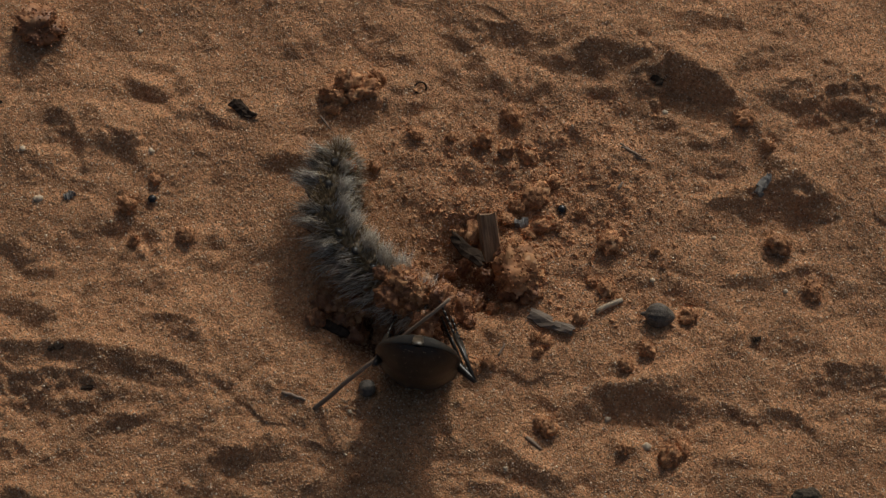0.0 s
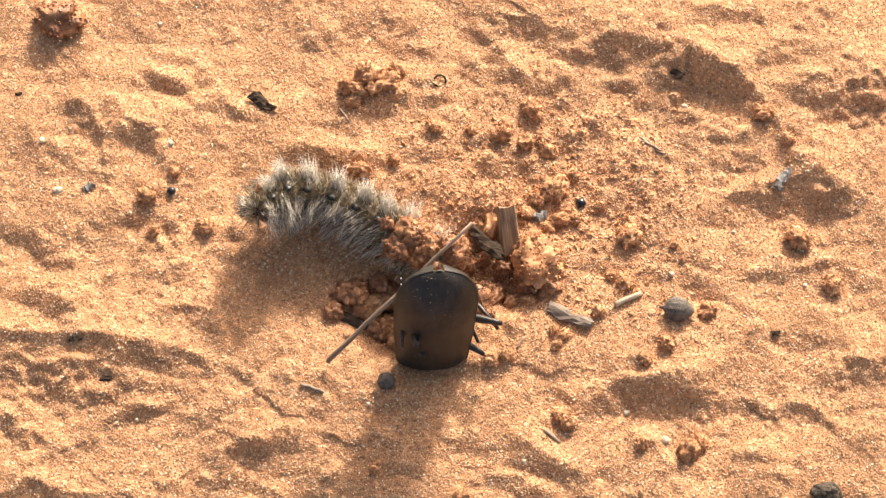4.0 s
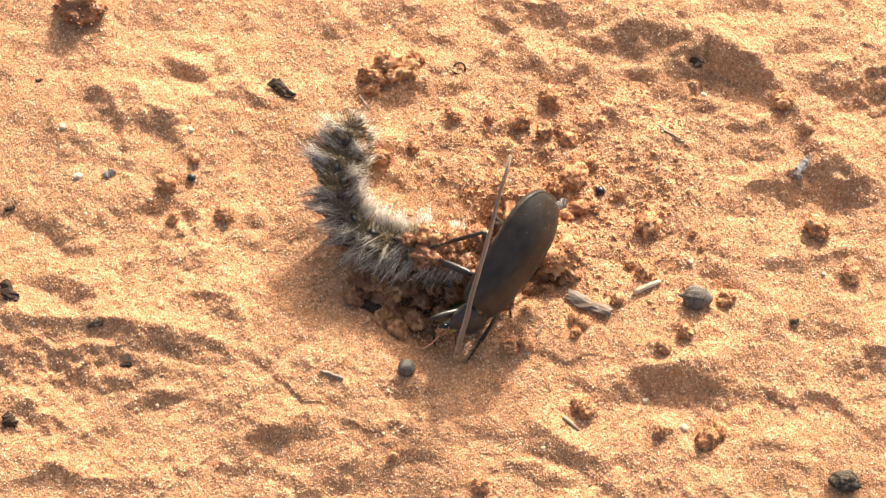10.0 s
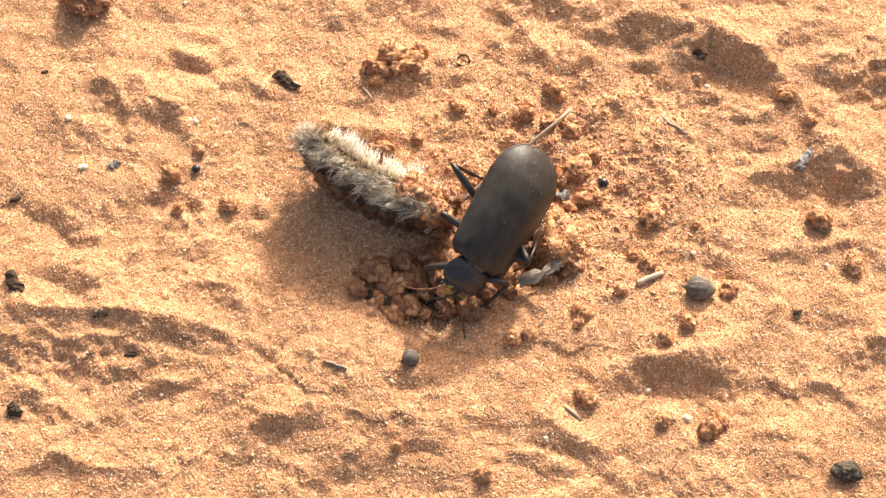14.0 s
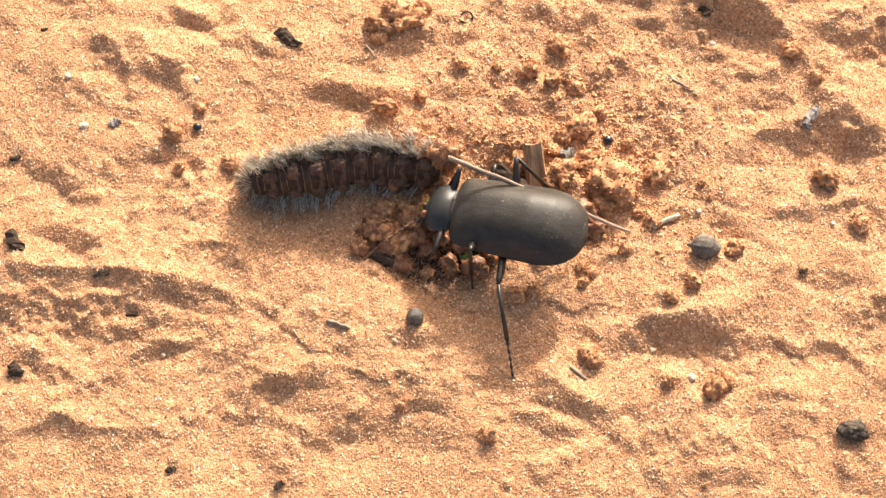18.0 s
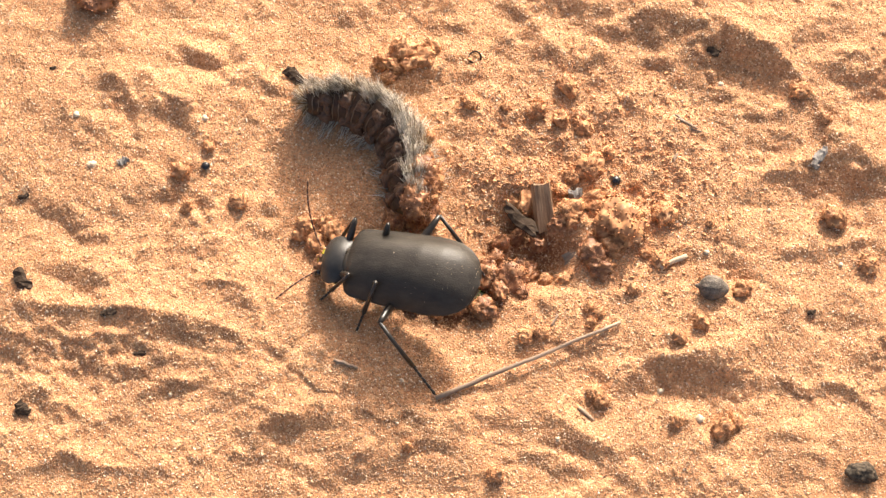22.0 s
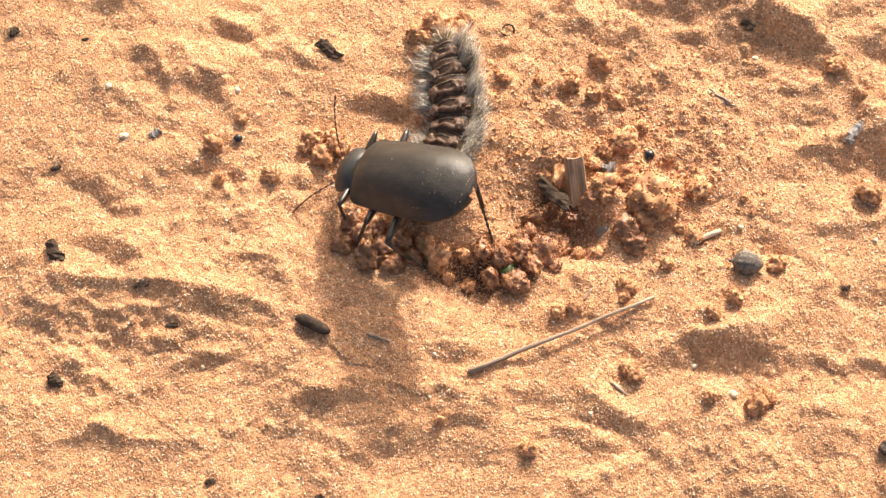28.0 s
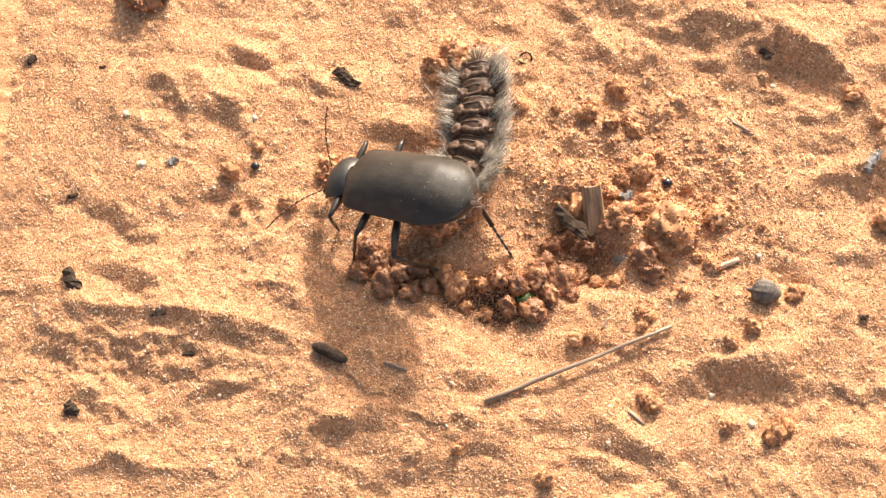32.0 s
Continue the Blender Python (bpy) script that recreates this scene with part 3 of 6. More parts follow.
scatter("sand_grains", 235000, 0.10, 0.24, lambda r, n: (r.uniform(-88, 88, n), r.uniform(-53, 55, n)), GRAIN,
        "loose orange and pale quartz sand grains", 5)
scatter("sand_crumbs", 1800, 0.22, 0.6, lambda r, n: (r.normal(20, 14, n), r.normal(12, 10, n)), SAND,
        "small crumbs of caked orange sand", 6)


# ---- loose things on the sand ----
made = [0]


def stand(name, bm, material, x, y, r, sink, label, category, group="", turn=0.0, smooth=True):
    ob = part(name, bm, material, None, smooth=smooth)
    ob.matrix_basis = pose(x * MM, y * MM, (floor_at(x, y, r) - sink) * MM, 0, 0, turn)
    made[0] += 1
    return tagged(ob, label, category, group)


CLODS = {}


def crumb_mesh(k, material, small):
    """A lump of caked sand, studded with coarse grains."""
    bm = lump(0.92, k + 1, 0.46, 0.85, 3 if small else 4)
    core = np.array([tuple(v.co) for v in bm.verts]) / MM
    faces = np.array([[v.index for v in f.verts] for f in bm.faces])
    bm.free()
    r = np.random.default_rng(k)
    n = 130 if small else 480
    spots = core[r.integers(0, len(core), n)] * r.uniform(0.95, 1.08, (n, 1))
    turn, _ = np.linalg.qr(r.normal(size=(n, 3, 3)))
    size = r.uniform(0.09, 0.17, n) if small else r.uniform(0.04, 0.08, n)
    grains = np.einsum("nij,nkj->nki", turn, OCTA[None] * r.uniform(0.75, 1.25, (n, 1, 3))) * size[:, None, None] + spots[:, None]
    verts = np.concatenate([core, grains.reshape(-1, 3)])
    tris = (OCTA_FACES[None] + 6 * np.arange(n)[:, None, None] + len(core)).reshape(-1, 3)
    return from_arrays("sand_clod", verts * MM, np.concatenate([faces, tris]), material)


def crumb_mesh_of(k, wet=False, small=False):
    if (k, wet, small) not in CLODS:
        CLODS[k, wet, small] = crumb_mesh(k, WET if wet else CLOD, small)
    return CLODS[k, wet, small]


def clod(x, y, size, wet=False):
    ob = new("sand_clod", crumb_mesh_of(made[0] % 7, wet, size < 1.5))
    turn = (made[0] * 67) % 360
    ob.matrix_basis = pose(x * MM, y * MM, (floor_at(x, y, size * 0.7) + (0.42 if size > 2 else 0.3) * size) * MM, 20 * math.sin(turn), 25 * math.cos(turn), turn) @ Matrix.Diagonal((size * (1.05 + 0.25 * math.sin(turn)), size * (1.0 + 0.22 * math.cos(1.7 * turn)), size * 0.95, 1))
    made[0] += 1
    return tagged(ob, "dark wet crumbly lump of sand" if wet else "crumbly lump of damp orange sand" if size > 1.4 else "small crumb of caked orange sand", "sand clod", "sand clods")


def flake_mesh(length, width, thick, seed):
    """A thin, ragged flake with split ends."""
    bm = bmesh.new()
    r = random.Random(seed)
    n = 9
    top, low = [], []
    for i in range(n):
        u = i / (n - 1)
        w = width / 2 * (0.35 + 0.65 * math.sin(math.pi * (0.12 + 0.8 * u)) ** 0.6) * r.uniform(0.8, 1.15)
        row_t, row_b = [], []
        for s in (-1, -0.35, 0.35, 1):
            arch = thick * (0.55 - 0.5 * s * s) + 0.12 * thick * r.uniform(-1, 1)
            p = Vector(((u - 0.5) * length + r.uniform(-0.06, 0.06) * length, s * w * r.uniform(0.75, 1.2) + 0.1 * width * math.sin(7 * u + seed), arch + 0.25 * thick * r.uniform(-1, 1)))
            row_t.append(bm.verts.new((p + Vector((0, 0, thick * 0.6))) * MM))
            row_b.append(bm.verts.new(p * MM))
        top.append(row_t)
        low.append(row_b)
    for a, b, flip in ((top, top, 0), (low, low, 1)):
        for i in range(n - 1):
            for k in range(3):
                bm.faces.new((a[i][k], a[i + 1][k], a[i + 1][k + 1], a[i][k + 1]))
    for i in range(n - 1):
        for k in (0, 3):
            bm.faces.new((top[i][k], top[i + 1][k], low[i + 1][k], low[i][k]))
    for i in (0, n - 1):
        for k in range(3):
            bm.faces.new((top[i][k], top[i][k + 1], low[i][k + 1], low[i][k]))
    return bm


def bark_chip(x, y, length, width, turn):
    return stand("bark_chip", flake_mesh(length, width, width * 0.35, made[0]), BARK, x, y, width / 2, -0.1,
                 "dark brown chip of bark lying on the sand", "bark chip", "bark chips", turn, False)


def grey_chip(x, y, length, width, turn):
    return stand("stone_chip", flake_mesh(length, width, width * 0.4, made[0] + 50), GREY, x, y, width / 2, -0.1,
                 "small pale grey stone chip on the sand", "stone", "stone chips", turn, False)


def seed(x, y, r, round_):
    return stand("seed", lump(r, made[0], 0.06, round_, 3), BLACK, x, y, r * 0.6, -0.4 * r,
                 "tiny round black seed on the sand", "seed", "seeds")


def bead(x, y, r):
    r *= 0.75
    return stand("quartz_grain", lump(r, made[0], 0.5, 0.75, 2), PALE, x, y, r * 0.6, -0.35 * r,
                 "coarse pale quartz grain on the sand", "pebble", "quartz grains", made[0] * 40)


def twig(x, y, length, r, turn):
    bm = bmesh.new()
    k = random.Random(made[0])
    pts = [((u - 0.5) * length * MM, k.uniform(-0.03, 0.03) * length * MM, (r * 0.6 + k.uniform(0, 0.06) * length * 0.5) * MM) for u in np.linspace(0, 1, 6)]
    tube(bm, pts, [r * MM * q for q in (0.8, 1, 0.95, 0.9, 0.8, 0.5)], 6)
    return stand("twig", bm, STRAW, x, y, 0.5, 0.0, "thin dry broken twig on the sand", "twig", "twigs", turn)


def ring_twig(x, y, radius, r):
    bm = bmesh.new()
    pts = [(radius * math.cos(a) * MM, radius * math.sin(a) * MM, (0.3 + 0.25 * math.sin(a * 1.5)) * MM) for a in np.linspace(-0.4, 4.4, 12)]
    tube(bm, pts, [r * MM] * 12, 6)
    return stand("curled_stem", bm, BARK, x, y, 0.5, 0.0, "tiny curled dark stem on the sand", "twig")


def rock(x, y, length, width, turn):
    bm = lump(1.0, 31, 0.3, 0.75, 4)
    bmesh.ops.scale(bm, vec=(length / 2, width / 2, width / 2.2), verts=bm.verts)
    return stand("dark_stone", bm, DARKSTONE, x, y, width / 3, -0.7, "rough dark grey stone resting on the sand", "stone", turn=turn)


def shell_stone(x, y, length, width, turn):
    """A ridged grey seed case, pointed at one end."""
    bm = bmesh.new()
    n, m = 22, 64
    rows = []
    for i in range(n):
        u = i / (n - 1)
        w = 0.16 * min(1, u / 0.05) + 0.84 * math.sin(math.pi * min(1, max(0, (u - 0.14) / 0.86)) ** 0.8) ** 0.7
        rib = 0.045 * min(1, max(0, (u - 0.16) * 6)) * (1 - u)
        rows.append([bm.verts.new(Vector(((u - 0.5) * length, 0.5 * width * w * math.cos(a) * (1 + rib * math.cos(13 * a)),
                                          0.42 * width * w * math.sin(a) * (1 + rib * math.cos(13 * a)))) * MM)
                     for a in (2 * math.pi * k / m for k in range(m))])
    for a, b in zip(rows, rows[1:]):
        for k in range(m):
            bm.faces.new((a[k], a[(k + 1) % m], b[(k + 1) % m], b[k]))
    bm.faces.new(rows[0])
    bm.faces.new(rows[-1])
    return stand("seed_case", bm, SLATE, x, y, width / 3, -1.2, "ridged grey seed case with a pointed end on the sand", "seed case", turn=turn)


bark_chip(-29.1, 30.1, 5.2, 2.2, -35)
bark_chip(-73.7, -9.0, 4.8, 2.4, -55)
bark_chip(-72.0, -31.2, 2.8, 2.0, -40)
grey_chip(-58.3, 13.3, 2.0, 1.4, 20)
seed(-44.0, 12.3, 0.75, 0.6)
bark_chip(-58.6, -15.2, 2.6, 1.2, 10)
bark_chip(-52.8, -21.9, 2.8, 0.8, 8)
bark_chip(-75.2, 7.3, 1.8, 1.0, 20)
bark_chip(-72.1, 32.1, 1.2, 0.7, 10)
bark_chip(-85.2, 34.0, 2.0, 1.6, 40)
bark_chip(-28.0, -50.7, 1.8, 1.2, 40)
bark_chip(-45.3, -48.4, 1.8, 1.0, 10)
bark_chip(44.2, 35.4, 2.4, 1.4, -30)
bark_chip(58.4, -13.9, 1.5, 0.9, 20)
bead(-47.7, -28.9, 0.5)
bead(39.0, -32.7, 0.9)
bead(-44.6, 21.4, 0.75)
bead(-50.8, 8.1, 0.4)
bead(-63.4, 12.7, 0.8)
bead(-67.1, 22.4, 0.8)
bead(-48.1, 46.8, 0.6)
bead(64.0, -4.9, 0.6)
bead(41.4, -3.3, 0.6)
bead(-9.7, -26.3, 0.45)
bead(45.4, 29.5, 0.6)
bead(63.6, 5.6, 0.9)
bead(52.4, 4.9, 0.5)
bead(15.8, -36.3, 0.5)
bead(-69.2, -14.5, 0.4)
bead(-10.4, -33.7, 0.35)
bead(-63.9, 12.6, 0.8)
bead(32.9, -27.4, 0.75)
seed(26.5, 10.7, 0.85, 0.9)
grey_chip(19.6, 8.4, 2.4, 2.0, 10)
twig(39.1, 21.4, 4.2, 0.28, -28)
twig(38.3, 22.2, 3.2, 0.24, -40)
twig(40.2, 20.4, 3.0, 0.22, -12)
twig(-14.5, 27.3, 3.4, 0.2, -55)
twig(20.5, -31.9, 3.4, 0.4, -40)
twig(36.8, 14.9, 1.6, 0.3, 60)
twig(-18.9, -24.0, 4.2, 0.35, -20)
twig(15.6, -15.2, 2.6, 0.22, 60)
ring_twig(2.2, 34.0, 1.1, 0.18)
grey_chip(61.3, 14.3, 4.6, 1.7, 60)
shell_stone(41.7, -10.3, 5.8, 4.3, -8)
rock(64.8, -41.4, 5.0, 3.3, -8)
clod(47.1, -10.0, 1.5)
clod(59.0, 27.3, 1.9)
clod(34.5, 4.3, 2.0)
clod(-13.9, 33.2, 1.9)
clod(-10.4, 34.6, 2.2)
clod(-7.2, 33.5, 1.8)
clod(-11.9, 31.8, 1.6)
clod(-9.2, 32.2, 1.5)
clod(-5.4, 36.4, 1.6)
clod(-12.9, 29.8, 1.3)
clod(-66.1, 47.3, 3.4, True)
clod(-48.2, 11.0, 1.8)
clod(-43.6, 16.0, 1.1)
clod(-11.7, 16.4, 1.7)
clod(-5.8, 18.4, 1.1)
clod(18.5, 29.0, 1.8)
clod(13.0, 23.7, 1.9)
clod(17.2, 22.6, 1.7)
clod(21.3, 21.2, 1.4)
clod(42.7, -34.5, 2.1)
clod(44.9, -32.9, 1.3)
clod(35.3, -33.4, 1.1)
clod(63.5, 3.8, 2.2)
clod(68.6, -5.1, 1.4)
clod(23.1, -29.3, 1.6)
clod(23.1, -13.9, 0.9)
clod(21.6, -15.9, 0.9)
clod(36.2, -19.0, 1.2)
clod(33.7, -4.3, 1.4)
clod(18.9, 11.6, 1.6)
clod(22.3, 13.5, 2.0)
clod(25.1, 16.2, 1.3)
clod(8.5, 7.3, 1.5)
clod(11.0, 7.4, 2.0)
clod(13.2, 0.2, 1.7, True)
clod(16.6, 2.4, 1.6, True)
clod(18.6, 3.2, 1.8)
clod(12.0, -3.4, 1.5, True)
clod(11.4, -5.4, 1.6, True)
clod(6.0, -3.0, 1.8, True)
clod(4.2, -4.4, 1.4, True)
clod(14.4, -6.6, 1.4)
clod(9.4, 1.8, 1.6, True)
clod(17.6, -6.9, 1.1)
clod(2.6, -6.2, 1.2)
clod(10.2, 5.2, 1.4)
clod(20.6, 6.4, 1.2)
clod(22.8, 7.6, 1.6)
clod(17.4, 9.2, 1.3)
clod(25.6, 7.8, 1.1)
clod(7.5, 24.5, 1.2)
clod(1.6, 24.5, 1.2)
clod(0.6, 25.6, 0.9)
clod(-38.2, 5.9, 1.2)
clod(-46.9, 4.3, 1.2)
clod(42.1, 2.2, 0.9)
clod(5.6, -42.1, 1.2)
clod(-8.7, -37.7, 1.1)
clod(62.8, 21.7, 1.1)
clod(29.8, 10.2, 0.9)
clod(31.3, -3.0, 1.0)
clod(-38.0, 5.4, 1.1)
clod(39.8, -16.4, 1.5)
clod(28.8, -10.0, 1.1)
clod(21.8, -28.0, 1.2)
clod(1.5, -8.2, 2.1, True)
clod(4.5, -6.6, 2.1, True)
clod(6.4, -9.4, 1.9, True)
clod(8.6, -6.9, 2.4, True)
clod(3.6, -12.5, 2.1, True)
clod(-0.4, -11.5, 2.1, True)
clod(-2.1, -6.4, 2.1, True)
clod(-4.7, -7.5, 1.5)
clod(-9.7, -8.3, 2.4)
clod(-11.8, -6.3, 2.1)
clod(-7.7, -11.6, 1.4)
clod(-4.2, -12.4, 1.3)
clod(10.0, -3.5, 1.3, True)
clod(6.4, -0.1, 1.9, True)
clod(10.4, -9.2, 1.3, True)
clod(21.2, -13.1, 1.0)
clod(10.8, -18.2, 1.2)
clod(13.2, -17.7, 1.0)

# ---- the beetle: built along +x, its head foremost, in mm ----
beetle = new("beetle")
BODY = 0.9
beetle.scale = (BODY,) * 3
tagged(beetle, "large matt black ground beetle feeding on a hairy caterpillar", "beetle")


def curve(u, pairs):
    return float(np.interp(u, [p[0] for p in pairs], [p[1] for p in pairs]))


E_W = ((0, 4.6), (0.015, 5.7), (0.06, 6.6), (0.3, 7.15), (0.5, 7.4), (0.68, 7.55), (0.8, 7.1), (0.88, 6.2), (0.95, 4.6), (0.985, 2.8), (1, 1.0))
E_H = ((0, 1.5), (0.04, 2.3), (0.15, 3.3), (0.35, 4.2), (0.55, 4.6), (0.72, 4.2), (0.85, 3.1), (0.94, 1.8), (1, 0.4))
E_LEN = 25.0


def wing_case(side):
    bm = bmesh.new()
    n, m = 44, 20
    rows = []
    for i in range(n + 1):
        u = i / n
        w, h = curve(u, E_W), curve(u, E_H)
        x = E_LEN * (0.5 - u)
        row = []
        for j in range(m + 1):
            v = j / m
            y = w * (1 - (1 - v) ** 1.25)
            z = h * (1 - (y / w) ** 2.6)
            z += 0.02 * math.cos(v * 2 * math.pi * 7) * min(1, 4 * v) * max(0.45, 1 - 1.5 * u)
            z += 0.18 * math.exp(-((v - 1) / 0.05) ** 2)
            row.append((x, side * y, z))
        row.append((x, side * w * 1.02, -0.25))
        row.append((x, side * w * 0.93, -1.1))
        row.append((x, side * w * 0.70, -1.7))
        rows.append([bm.verts.new(Vector(p) * MM) for p in row])
    for a, b in zip(rows, rows[1:]):
        for k in range(len(a) - 1):
            bm.faces.new((a[k], a[k + 1], b[k + 1], b[k]))
    return part("wing_case", bm, SHELL, beetle, "matt black domed wing case with dusty grains")


for side in (1, -1):
    wing_case(side)


def hull(name, rings, material, parent, label="", sides=24, keel=1.0):
    """A closed body through elliptical rings: x, half width, top, bottom, in mm."""
    bm = bmesh.new()
    made_rings = []
    for x, w, top, low in rings:
        made_rings.append([bm.verts.new(Vector((x, w * math.cos(a), (top if math.sin(a) > 0 else low) * abs(math.sin(a)) ** keel)) * MM)
                           for a in (2 * math.pi * k / sides for k in range(sides))])
    for r, s in zip(made_rings, made_rings[1:]):
        for k in range(sides):
            bm.faces.new((r[k], r[(k + 1) % sides], s[(k + 1) % sides], s[k]))
    bm.faces.new(made_rings[0])
    bm.faces.new(made_rings[-1])
    return part(name, bm, material, parent, label)


hull("abdomen", [(12.4, 3.2, 0, -1.6), (11, 4.3, 0.3, -2.6), (6, 5.5, 0.4, -3.6), (0, 6.1, 0.4, -4.0), (-6, 6.0, 0.4, -3.4), (-9.8, 4.2, 0.3, -2.4), (-12.0, 1.4, 0.1, -0.9), (-12.6, 0.3, 0, -0.3)],
     BELLY_BLACK, beetle, "glossy brown-black abdomen")
hull("neck", [(10.6, 2.8, 1.6, -1.8), (12.4, 2.5, 1.4, -1.8), (13.2, 2.6, 1.3, -1.8)], BELLY_BLACK, beetle)
shield = hull("thorax_shield", [(12.3, 3.2, 0.6, -1.6), (12.6, 3.7, 1.3, -2.1), (13.3, 4.1, 1.8, -2.4), (14.4, 4.6, 2.1, -2.6), (15.6, 4.8, 2.0, -2.6), (16.7, 4.5, 1.7, -2.3), (17.4, 3.9, 1.3, -1.9), (17.7, 3.3, 0.7, -1.3)],
              PRONOTUM, beetle, "satin black rounded thorax shield", 40, 1.7)
shield.matrix_basis = Matrix.Translation((12 * MM, 0, 0)) @ pose(0, 0, 0, 0, 14, 0) @ Matrix.Translation((-12 * MM, 0, 0))
head = hull("head", [(17.0, 2.1, 0.9, -1.3), (17.8, 2.4, 1.3, -1.5), (19.0, 2.6, 1.35, -1.5), (20.0, 2.2, 1.1, -1.3), (21.0, 1.7, 0.7, -1.0), (21.8, 1.2, 0.35, -0.6)],
            PRONOTUM, beetle, "black head wet with yellow-green fluid")
head.matrix_basis = Matrix.Translation((16.6 * MM, 0, -1.4 * MM)) @ pose(0, 0, 0, 0, 52, 0) @ Matrix.Translation((-17.2 * MM, 0, 0))
for s in (1, -1):
    bm = bmesh.new()
    bmesh.ops.create_uvsphere(bm, u_segments=12, v_segments=8, radius=0.62 * MM, matrix=pose(19.5 * MM, 2.35 * s * MM, 0.45 * MM))
    part("eye", bm, EYE, head, "shiny black eye")
    bm = bmesh.new()
    tube(bm, [Vector(p) * MM for p in ((21.6, 1.3 * s, -0.2), (23.0, 1.55 * s, -0.3), (24.3, 1.0 * s, -0.4), (25.0, 0.1 * s, -0.5))], [0.55 * MM, 0.5 * MM, 0.33 * MM, 0.06 * MM], 8, 0.6)
    part("jaw", bm, LIMB, head, "curved dark jaw")
bm = lump(1.0, 12, 0.3, 0.5, 3)
bmesh.ops.transform(bm, matrix=pose(19.2 * MM, -0.7 * MM, 1.0 * MM) @ Matrix.Diagonal((1.5, 1.3, 0.7, 1)), verts=bm.verts)
part("fluid_smear", bm, FLUID, head, "wet yellow-green smear")


bm = lump(1.0, 14, 0.35, 0.9, 3)
bmesh.ops.transform(bm, matrix=pose(14.6 * MM, 1.9 * MM, -2.6 * MM) @ Matrix.Diagonal((2.6, 2.0, 1.6, 1)), verts=bm.verts)
part("green_smear", bm, GREEN, beetle, "wet dark green smear under the thorax")
for n, (x, y, z, size) in enumerate(((18.0, 1.6, 1.3, 0.7), (19.4, -1.8, 1.0, 0.9), (20.6, 0.9, 0.8, 0.8), (21.2, -0.6, 0.4, 1.0), (18.6, -0.4, 1.5, 0.5))):
    ob = new("stuck_sand", crumb_mesh_of(n, n % 2 == 0))
    ob.parent = head
    ob.matrix_basis = pose(x * MM, y * MM, z * MM, 30 * n, 0, 50 * n) @ Matrix.Scale(size, 4)
    tagged(ob, "wet orange sand stuck to the head")


def stance(x, y, z, heading, down, roll):
    """The beetle's pose: mm, the way it heads, how far its head dips, and its lean to the left, in degrees."""
    return Matrix.Translation(Vector((x, y, z)) * MM) @ pose(0, 0, 0, 0, 0, heading) @ pose(0, 0, 0, 0, down, 0) @ pose(0, 0, 0, -roll, 0, 0)


